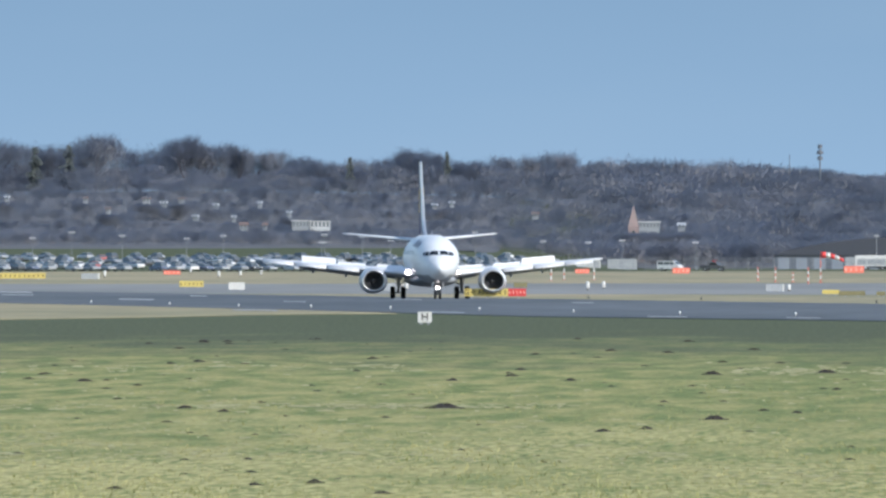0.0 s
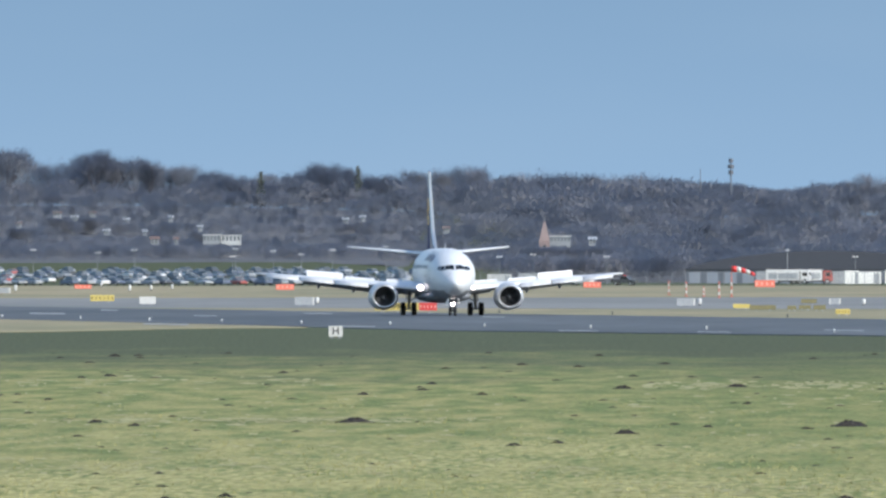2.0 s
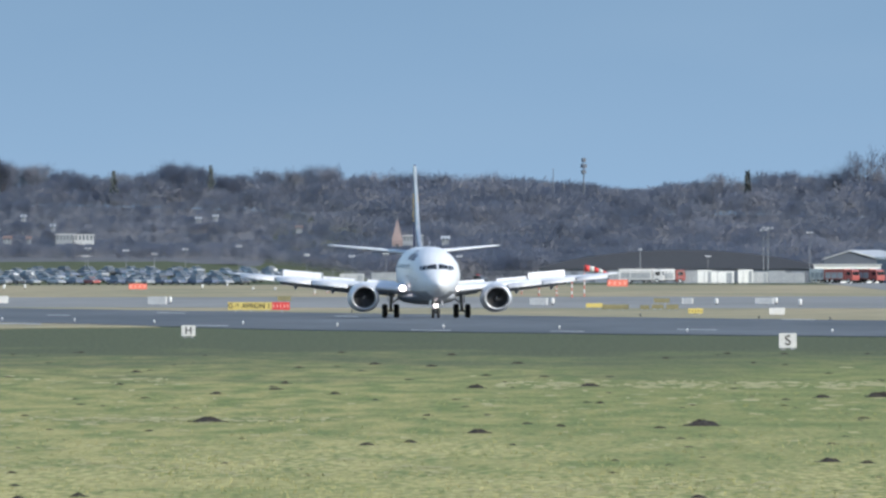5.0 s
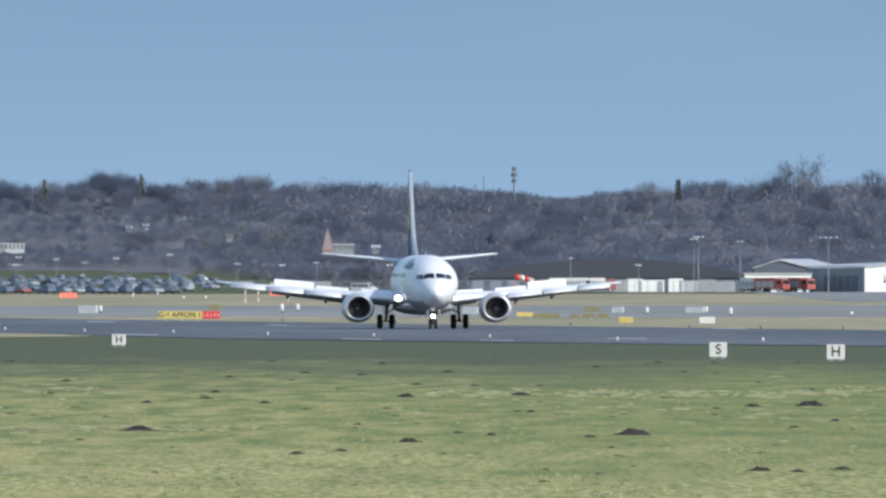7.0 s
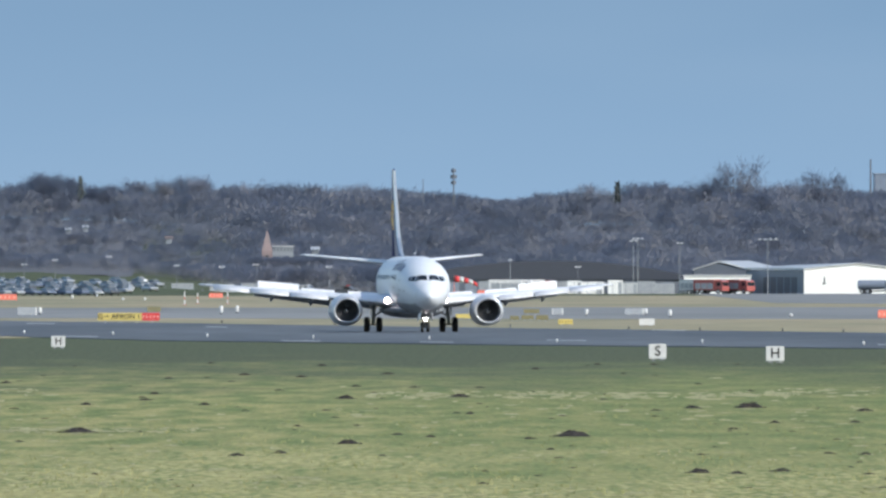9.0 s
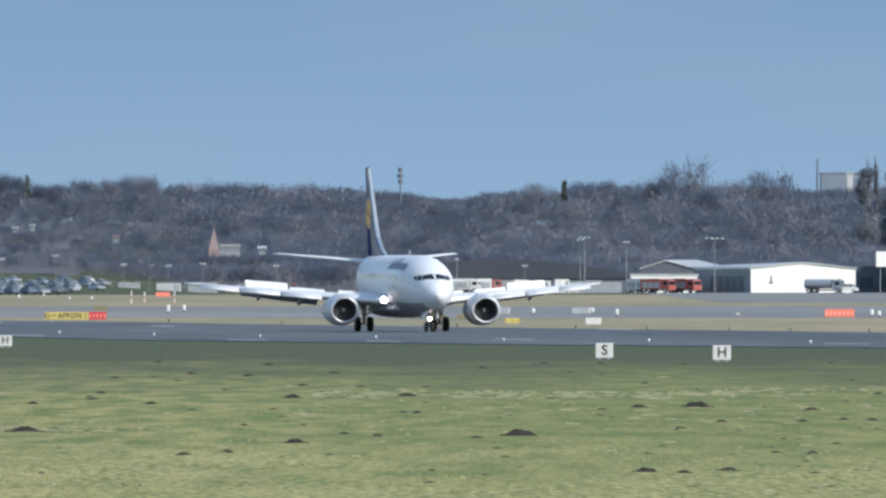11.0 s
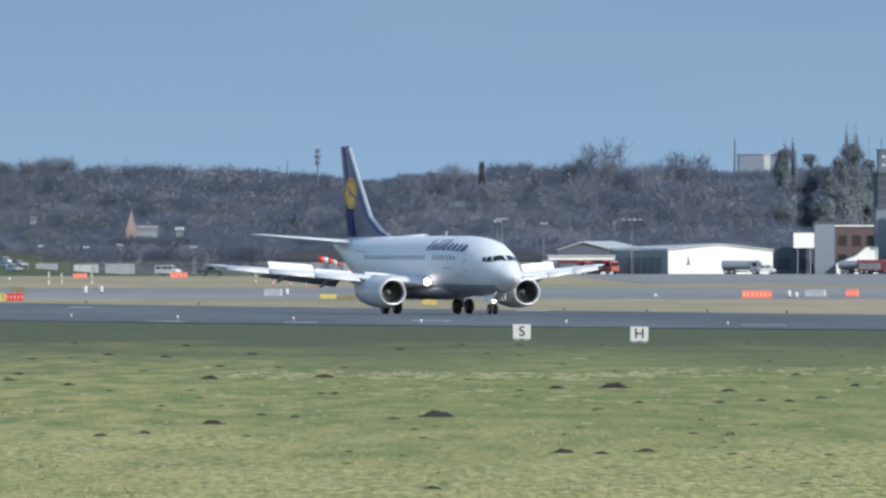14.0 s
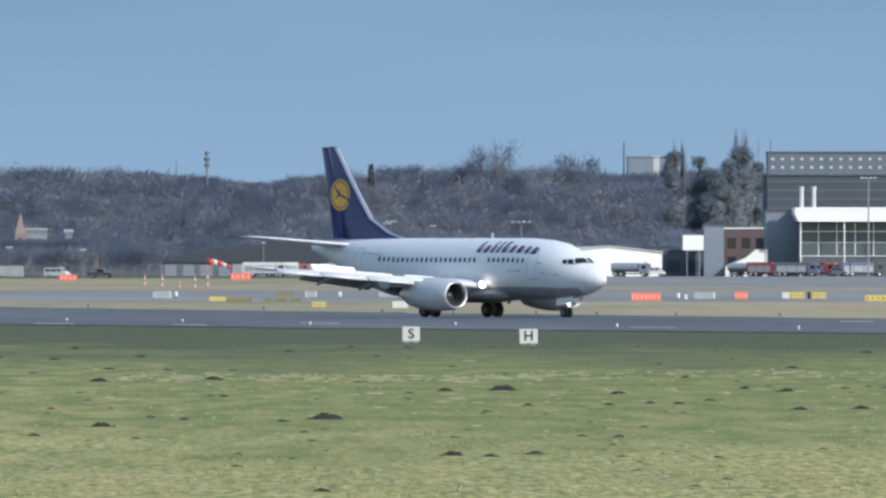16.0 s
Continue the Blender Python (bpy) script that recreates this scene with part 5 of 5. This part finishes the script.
for i, (gg, w, h, mm, nm) in enumerate(((1092, 4.5, 2.6, SIGNGREY, "grey"), (1124, 3.0, 2.7, WHITECLAD, "white"), (1152, 5.5, 2.5, WHITECLAD, "white"), (1196, 3.0, 2.8, WHITECLAD, "white"), (1222, 3.2, 2.3, ROOFGREY, "pale grey"), (1252, 3.5, 2.6, SIGNGREY, "grey"), (1284, 4.0, 2.2, SIGNGREY, "grey"), (972, 4.0, 2.6, SIGNGREY, "grey"), (560, 6.0, 2.2, SIGNGREY, "grey"), (500, 5.0, 2.0, ROOFGREY, "pale grey"), (430, 4.5, 2.2, SIGNGREY, "grey"))):
    container(gg, 3990 + (i % 3) * 8, w, h, mm, f"{nm} ribbed storage container beside the apron")


def fence(g0, g1, d):
    t = empty("fence", pose(east(g0, d), d, 0))
    length = east(g1, d) - east(g0, d)
    n = int(length / 2.6)
    for i in range(n + 1):
        part("post", box(i * 2.6 - 0.05, i * 2.6 + 0.05, -0.05, 0.05, 0, 2.5), GREYMAST, t)
    for z in (0.2, 0.7, 1.2, 1.7, 2.2, 2.45):
        part("rail", box(0, n * 2.6, -0.02, 0.02, z - 0.02, z + 0.02), GREYMAST, t)
    tagged(t, "grey steel perimeter fence along the car park road", "fence")


fence(330, 1330, 3960)


# ---- airfield signs ----
def lettering(body, size, material, parent, m):
    cu = bpy.data.curves.new("text", "FONT")
    cu.body, cu.size, cu.extrude, cu.align_x, cu.align_y = body, size, 0.008, "CENTER", "CENTER"
    cu.offset = size * 0.012
    tmp = bpy.data.objects.new("text", cu)
    me = bpy.data.meshes.new_from_object(tmp)
    bpy.data.objects.remove(tmp)
    me.materials.append(material)
    ob = new("lettering", me)
    ob.parent = parent
    ob.matrix_basis = m @ pose(0, 0, 0, 90)
    return ob


def board(g0, g1, e0, e1, e_ground, label, panels, legs=2, name="airfield_sign", turn=0, strokes=()):
    """A sign box on short legs. panels: share of the width, material, text, bars."""
    gm = (g0 + g1) / 2
    x, d = on_ground(gm, e_ground)
    t = empty(name, pose(x, d, 0.04, 0, 0, turn))
    w, z0, z1 = (g1 - g0) * d / FAN_F, high(e1, d) - 0.04, high(e0, d) - 0.04
    at = -w / 2
    for share, material, text, bars in panels:
        b = at + w * share
        p = part("panel", box(at, b - 0.012, 0, 0.22, z0, z1, 0.015), material, t)
        if text:
            fit_size = min((z1 - z0) * 0.95, (b - at) / max(1, len(text)) * 1.55)
            lettering(text, fit_size, SIGNBLACK, p, pose((at + b) / 2, -0.008, (z0 + z1) / 2))
        for i in range(bars):
            bw = (b - at) / bars
            part("bar", box(at + bw * (i + 0.3), at + bw * (i + 0.58), -0.012, 0.002, z0 + (z1 - z0) * 0.3, z0 + (z1 - z0) * 0.68), INKBROWN if material is YELLOW else PALEROSE, p)
        at = b
    for i in range(legs):
        cx = -w / 2 + w * (i + 0.5) / legs
        part("leg", box(cx - 0.04, cx + 0.04, 0.07, 0.15, -0.04, z0), SIGNGREY, t)
        part("foot", box(cx - 0.12, cx + 0.12, 0.0, 0.22, -0.05, -0.01), SIGNGREY, t)
    tagged(t, label, "sign")


for g0, g1, e0, e1, eg, tx in ((198, 223, 592, 611, 614, "H"), (1255.5, 1287, 606, 632, 635, "S"), (1463, 1495.5, 610, 636, 639, "H")):
    board(g0, g1, e0, e1, eg, f"white marker board lettered {tx} beside the runway", [(1, SIGNWHITE, tx, 0)])
board(280, 390, 551, 564.5, 570, "yellow and red taxiway sign on short legs", [(0.20, YELLOW, "G\u2192", 0), (0.51, YELLOW, "APRON 1", 0), (0.29, REDPAINT, "", 5)], 4)
board(-224, -181, 537, 548, 552, "yellow taxiway sign on short legs", [(1, YELLOW, "", 6)])
board(-560, -461, 523, 533, 535, "long yellow taxiway sign at the grass edge", [(0.5, YELLOW, "", 6), (0.5, YELLOW, "", 6)], 4)
board(914, 944, 553, 560.5, 563, "yellow taxiway sign beyond the runway", [(1, YELLOW, "", 0)])
board(1095, 1121, 562, 571, 574, "small yellow taxiway sign beyond the runway", [(1, YELLOW, "", 5)])
OLIVE = mat("sign_back_olive", (0.20, 0.18, 0.09), 0.7, 0, (0.15, 0.14, 0.08), 1.0)
for g0, g1, e0, e1 in ((943, 990, 555, 563), (1010, 1026, 556, 563), (1034, 1062, 544, 552), (1030, 1052, 555, 562), (1056, 1078, 555, 563), (368, 392, 540, 549)):
    board(g0, g1, e0, e1, e1 + 2.5, "olive-yellow sign seen from behind", [(1, OLIVE, "", 0)])
board(1084, 1104, 543, 554, 556, "grey-blue sign back with white ends", [(0.12, SIGNWHITE, "", 0), (0.76, SIGNGREY, "", 0), (0.12, SIGNWHITE, "", 0)])
board(1661, 1714, 546, 560, 563, "red mandatory sign with pale strokes", [(1, ORANGE, "", 7)], 3)
board(1844, 1868, 544, 557, 560, "small red sign with pale strokes", [(1, ORANGE, "", 4)])
board(1928, 1968, 545, 556, 560, "white and yellow taxiway sign", [(0.32, SIGNWHITE, "", 0), (0.68, YELLOW, "", 4)])
board(1973, 2006, 545, 556, 560, "black and yellow taxiway sign", [(0.2, SIGNBLACK, "", 0), (0.8, YELLOW, "", 4)])
board(2075, 2150, 550, 561, 565, "long yellow taxiway sign", [(1, YELLOW, "", 8)], 4)
board(-137, -108, 540, 553, 556, "plain white equipment box beside the taxiway", [(1, SIGNWHITE, "", 0)])
board(1238, 1266, 561, 573, 575, "plain white rounded marker board", [(1, SIGNWHITE, "", 0)])
for g0, g1, e0, e1 in ((814, 852, 543, 556), (1213, 1252, 543, 554), (1772, 1815, 545, 557), (-398, -360, 524, 534), (138, 178, 541, 555)):
    board(g0, g1 - 5, e0, e1, e1 + 3, "grey back of a taxiway sign with white end", [(0.9, SIGNGREY, "", 0), (0.1, SIGNWHITE, "", 0)])
for g0, g1, e0, e1 in ((649, 680, 514, 524), (477, 502, 516, 524), (105, 137, 518, 528), (952, 988, 511, 523), (-252, -222, 519, 526)):
    board(g0, g1, e0, e1, e1 + 1.5, "orange-red sign board on the grass", [(1, ORANGE, "", 4)], 2)


def white_cylinder(g, e0, e1, label="short white marker light housing"):
    x, d = on_ground(g, e1)
    h = high(e0, d)
    t = empty("marker_light", pose(x, d, 0))
    part("housing", loft([[(math.cos(a) * r, math.sin(a) * r, z) for a in [2 * math.pi * i / 12 for i in range(12)]] for z, r in ((h * 0.2, 0.14), (h * 0.3, 0.18), (h * 0.9, 0.18), (h, 0.09))]), SIGNWHITE, t, smooth=True)
    part("stem", rod((0, 0, -0.05), (0, 0, h * 0.27), 0.06), DARK, t)
    tagged(t, label, "marker light", "white marker housings")


for gg, e0, e1 in ((-356, 519, 532), (-204, 514, 524), (-154, 519, 532), (-116, 519, 530), (-79, 518, 528), (178, 541, 554), (235, 519, 528), (279, 518, 524), (325, 524, 530), (364, 524, 530), (499, 538, 554), (527, 538, 552), (1145, 544, 556), (1293, 545, 559), (1250, 543, 555), (855, 543, 556), (1101, 543, 553), (1744, 546, 560), (1757, 549, 561), (1507, 552, 558)):
    white_cylinder(gg, e0, e1)


POSTRED = mat("dull_post_red", (0.46, 0.14, 0.11), 0.6, 0, (0.40, 0.13, 0.11), 0.8, fine=0.06)


def striped_post(g, e0, e1, label="red and white striped marker post", reds=(0, 2, 4)):
    x, d = on_ground(g, e1)
    h = high(e0, d)
    t = empty("marker_post", pose(x, d, 0))
    for i in range(5):
        part("stripe", rod((0, 0, h * i / 5 - (0.05 if i == 0 else 0)), (0, 0, h * (i + 1) / 5), 0.09, 0.09, 10), POSTRED if i in reds else SIGNWHITE, t)
    part("base_plate", box(-0.3, 0.3, -0.3, 0.3, -0.02, 0.06, 0.02), POSTRED, t)
    tagged(t, label, "marker post", "striped marker posts")


for gg, e0, e1 in ((800, 512, 537), (831, 513, 540), (889, 513, 543), (911, 508, 541), (862, 522, 540)):
    striped_post(gg, e0, e1)
for gg, e0, e1 in ((434, 513, 537), (457, 515, 535), (510, 514, 535)):
    striped_post(gg, e0, e1, "white marker post with a red band", (2,))


def windsock():
    d = 3600
    x = east(911, d)
    t = empty("windsock", pose(x, d, 0))
    z = high(491, d)
    part("pole", rod((0, 0, 0), (0, 0, z + 0.6), 0.07, 0.05, 8), ORANGE, t)
    length = 40 * d / FAN_F
    for i in range(5):
        a, b = i / 5, (i + 1) / 5
        part("sock_band", loft([[(0.15 + length * q, math.cos(g) * r, z - 1.1 * q * q + math.sin(g) * r) for g in [2 * math.pi * k / 14 for k in range(14)]] for q, r in ((a, 0.62 - 0.3 * a), (b, 0.62 - 0.3 * b))]), REDPAINT if i % 2 == 0 else SIGNWHITE, t, "red fabric band" if i % 2 == 0 else "white fabric band", smooth=True)
    tagged(t, "red and white banded windsock filled by wind", "windsock")


windsock()
EDGE = glow("edge_lamp", (0.8, 0.8, 0.77), 0.08)


def edge_light(g, e, label, lit=True):
    x, d = on_ground(g, e)
    t = empty("runway_light", pose(x, d, 0.04))
    part("base", rod((0, 0, -0.08), (0, 0, 0.12), 0.06, 0.05, 10), STEEL if lit else DARK, t)
    part("lens", loft([[(math.cos(a) * r, math.sin(a) * r, z) for a in [2 * math.pi * i / 10 for i in range(10)]] for z, r in ((0.12, 0.045), (0.17, 0.058), (0.22, 0.025))]), EDGE if lit else DARK, t, smooth=True)
    tagged(t, label, "runway light", "runway edge lights")


for gg, ee in ((-241, 581), (-119, 584), (9, 586), (150, 589), (307, 591), (474, 595), (662, 598), (867, 600), (1093, 605), (1350, 606), (1636, 609), (1958, 613), (2230, 618), (-380, 578)):
    edge_light(gg, ee, "small white runway edge light")
for gg, ee in ((1220, 581), (1346, 583), (1492, 585), (1740, 587), (1924, 588), (1010, 577), (700, 572), (500, 569), (1600, 586)):
    edge_light(gg, ee, "small dark unlit runway edge fitting", False)

# worn paint on the runway
for gg, ee, w, hh in ((-300, 571, 62, 2.2), (-190, 565, 30, 1.6), (-520, 558, 70, 2.5), (-510, 563, 55, 1.5), (-90, 590, 80, 1.6), (250, 594, 60, 1.5), (640, 602, 70, 1.3), (490, 577, 40, 1.2), (1110, 601, 70, 1.3), (1290, 583, 60, 1.2), (1700, 609, 80, 1.2), (2060, 598, 60, 1.6), (-20, 575, 40, 1.3), (880, 604, 60, 1.3), (180, 571, 50, 1.2)):
    pts = [on_ground(gg + a * w / 2, ee + b * hh / 2 + a * w * 0.0065) for a, b in ((-1, 1), (1, 1), (1, -1), (-1, -1))]
    tagged(part("runway_marking", loft([[(x, y, 0.03) for x, y in pts], [(x, y, 0.056) for x, y in pts]]), MARKING), "worn white paint mark on the runway", "marking", kind="structure")


# ---- meadow: molehills and tufts ----
SOIL = mat("dark_soil", (0.022, 0.018, 0.015), 0.95, 0, (0.034, 0.028, 0.023), 4.0, fine=0.3, bump=0.04)
MOUNDS = {}


def molehill(g, e, w, seed):
    x, d = on_ground(g, e)
    r = w * d / FAN_F / 2
    key = seed % 6
    if key not in MOUNDS:
        rng = random.Random(key)
        bm = bmesh.new()
        n, rings = 26, []
        ph = [rng.uniform(0, 6.28) for _ in range(5)]
        for q, h in ((1.12, -0.03), (1.0, 0.05), (0.86, 0.15), (0.7, 0.24), (0.52, 0.30), (0.34, 0.34), (0.17, 0.36), (0.05, 0.37)):
            rings.append([(math.cos(a) * q * (1 + 0.18 * math.sin(2 * a + ph[0]) + 0.12 * math.sin(5 * a + ph[1])) + 0.22 * (1 - q) * math.cos(ph[4]), math.sin(a) * q * (1 + 0.14 * math.sin(3 * a + ph[2])), h * (1 + 0.30 * math.sin(3 * a + ph[3] + q * 4) + 0.16 * math.sin(7 * a + ph[1])) + rng.uniform(-0.035, 0.045)) for a in [2 * math.pi * i / n for i in range(n)]])
        add_loft(bm, rings)
        for i in range(46):
            a, q = rng.uniform(0, 6.28), rng.uniform(0.2, 1.5)
            b = rng.uniform(0.03, 0.11)
            z = max(0, 0.37 * (1 - q) + 0.03)
            c = Vector((math.cos(a) * q, math.sin(a) * q, z + b * 0.3))
            bmesh.ops.create_icosphere(bm, subdivisions=1, radius=b, matrix=Matrix.Translation(c) @ Matrix.Diagonal((rng.uniform(0.8, 1.7), 1, rng.uniform(0.5, 1.1), 1)))
        me = bpy.data.meshes.new("molehill")
        bm.to_mesh(me)
        bm.free()
        me.materials.append(SOIL)
        MOUNDS[key] = me
    ob = new("molehill", MOUNDS[key])
    ob.matrix_basis = pose(x, d, 0, 0, 0, 0 if seed > 45 else (seed * 67) % 360) @ Matrix.Diagonal((r * (1.4 if seed > 45 else 1), r, r * (0.7 + 0.09 * (seed % 4)), 1))
    tagged(ob, "large fresh molehill of dark soil" if w > 45 else "small molehill of dark crumbly soil in grass", "molehill", "molehills in the meadow")


NEAR_MOUNDS = [(-391, 713, 28), (-299, 721, 18), (-214, 761, 26), (-146, 767, 20), (243, 761, 54), (381, 693, 20), (469, 712, 20), (720, 701, 28), (921, 698, 34), (1119, 768, 58), (724, 781, 36), (602, 798, 24), (527, 802, 28), (-339, 904, 28), (-91, 897, 24), (16, 893, 28), (134, 912, 30), (1332, 718, 28), (1434, 717, 46), (1343, 832, 34), (1490, 830, 36)]
FAR_MOUNDS = [(1637, 723, 26), (1935, 719, 28), (1862, 714, 20), (1958, 751, 30), (2069, 750, 32), (1412, 834, 24), (1113, 896, 26), (1622, 743, 20), (1694, 740, 20), (1478, 744, 20), (1744, 741, 18), (1800, 735, 20), (602, 798, 22), (1640, 800, 20), (-180, 644, 20), (-240, 682, 18), (-190, 679, 22), (259, 712, 22), (939, 728, 16), (89, 695, 14), (634, 750, 16), (869, 769, 18)]
for i, (gg, ee, w) in enumerate(NEAR_MOUNDS + FAR_MOUNDS):
    molehill(gg, ee + 2, w, i)
rng = random.Random(21)
for i in range(230):
    molehill(rng.uniform(-700, 2300), 640 + 260 * rng.random() ** 1.2, 4 + 11 * rng.random() ** 1.6, 50 + i)

TUFT = mat("grass_tufts", (0.24, 0.25, 0.10), 0.9, 0, (0.37, 0.34, 0.16), 0.34, (1.0, 0.13, 1), 0.16)


def make_tufts():
    rng = np.random.default_rng(3)
    n = 16000
    d = 306 + 300 * rng.random(n) ** 2.0
    x = (rng.uniform(-1400, 1700, n)) / FAN_F * d
    h = rng.uniform(0.02, 0.06, n) * (1 + 0.6 * (np.sin(x * 0.8 + d * 0.05) > 0.4))
    vs, fs = [], []
    for k in range(3):
        a = rng.uniform(0, 6.283, n)
        w = rng.uniform(0.006, 0.014, n)
        lx, ly = rng.normal(0, 0.04, n), rng.normal(0, 0.05, n)
        p = np.stack([x + rng.normal(0, 0.05, n), d + rng.normal(0, 0.05, n)], 1)
        vs.append(np.stack([np.c_[p[:, 0] - np.cos(a) * w, p[:, 1] - np.sin(a) * w, np.full(n, -0.01)], np.c_[p[:, 0] + np.cos(a) * w, p[:, 1] + np.sin(a) * w, np.full(n, -0.01)], np.c_[p[:, 0] + lx, p[:, 1] + ly, h]], 1).reshape(-1, 3))
    v = np.concatenate(vs)
    f = np.arange(len(v)).reshape(-1, 3)
    me = bpy.data.meshes.new("grass")
    me.vertices.add(len(v))
    me.vertices.foreach_set("co", v.ravel())
    me.loops.add(f.size)
    me.loops.foreach_set("vertex_index", f.ravel())
    me.polygons.add(len(f))
    me.polygons.foreach_set("loop_start", np.arange(0, f.size, 3))
    me.update()
    me.materials.append(TUFT)
    tagged(new("grass", me), "short tufted winter grass, green and straw", "grass", kind="stuff")


make_tufts()

STRAW = mat("straw_litter", (0.37, 0.335, 0.155), 0.95, 0, (0.28, 0.27, 0.115), 0.6, (1, 0.2, 1), 0.2)


def make_straw():
    """Flattened dry stalks lying in streaks across the meadow."""
    rng = random.Random(8)
    bm = bmesh.new()
    for g0, g1, e, half, n in ((760, 1500, 697, 7, 64), (1500, 2200, 690, 8, 26), (-560, 330, 760, 7, 34), (0, 500, 758, 4, 16), (-560, 700, 845, 22, 46), (700, 2200, 880, 20, 60), (-560, 2200, 730, 40, 50), (-560, 200, 690, 10, 18), (-560, 2200, 800, 30, 40)):
        for _ in range(n * 4):
            g, ee = rng.uniform(g0, g1), rng.gauss(e, half * 0.5)
            w, h = 5 + 34 * rng.random() ** 2, rng.uniform(0.4, 1.9)
            k = 12
            top = []
            for i in range(k):
                a = 2 * math.pi * i / k
                q = rng.uniform(0.65, 1.15)
                top.append(on_ground(g + math.cos(a) * w * q * 0.5, max(640, ee + math.sin(a) * h * q)))
            z = 0.004 + 0.008 * rng.random()
            bm.faces.new([bm.verts.new((x, y, z)) for x, y in top])
    tagged(part("straw", bm, STRAW), "flattened streaks of dry straw in the meadow", "straw", kind="stuff")


make_straw()


# ---- what moves ----
# seconds, place of the main wheels, heading
ROLL_OUT = [
    (0, -26.02, 1592.9, 4.13),
    (0.5, -23.69, 1571.3, 4.35),
    (1, -21.28, 1550.4, 4.59),
    (1.5, -19.1, 1531.2, 4.83),
    (2, -16.88, 1514.3, 4.85),
    (2.5, -14.89, 1498.2, 4.7),
    (3, -12.84, 1482.3, 4.35),
    (3.5, -11.04, 1467.1, 3.92),
    (4, -9.32, 1453.6, 3.71),
    (6.5, -2.59, 1394.3, 3.98),
    (7, -1.44, 1382.4, 3.8),
    (7.5, -0.41, 1370.9, 3.64),
    (8, 0.43, 1360.9, 3.77),
    (8.5, 1.23, 1352, 4.16),
    (9, 1.96, 1345.4, 4.93),
    (11.5, 5.89, 1327.9, 10.69),
    (12, 6.92, 1325.6, 12.01),
    (12.5, 7.89, 1323.2, 13.67),
    (13, 9.12, 1317.8, 16.11),
    (13.5, 10.43, 1311.6, 19.12),
    (14, 12.08, 1305.6, 22.54),
    (14.5, 13.92, 1299.9, 26.15),
    (15, 16.21, 1295, 29.79),
    (15.5, 18.58, 1290.8, 33.56),
    (16, 21.45, 1286.2, 37.41),
]


def motions():
    walk(airliner, [(t, pose(x, y, 0.05, 0, 0, r)) for t, x, y, r in ROLL_OUT])
    # wheels turn with the way run, at most 80 degrees from row to row
    ts = [r[0] for r in ROLL_OUT]
    steps = int(16 * FPS)
    run, last, speeds = 0.0, None, []
    for i in range(steps + 1):
        t = i / FPS
        p = (np.interp(t, ts, [r[1] for r in ROLL_OUT]), np.interp(t, ts, [r[2] for r in ROLL_OUT]))
        speeds.append(0.0 if last is None else math.hypot(p[0] - last[0], p[1] - last[1]))
        last = p
    for ob, r in airliner_wheels:
        turn, rows = 0.0, []
        for i in range(steps + 1):
            turn += min(math.degrees(speeds[i] / r), 80)
            rows.append((i / FPS, Matrix.Translation(ob.location) @ Matrix.Rotation(radians(turn), 4, "X")))
        walk(ob, rows)


motions()
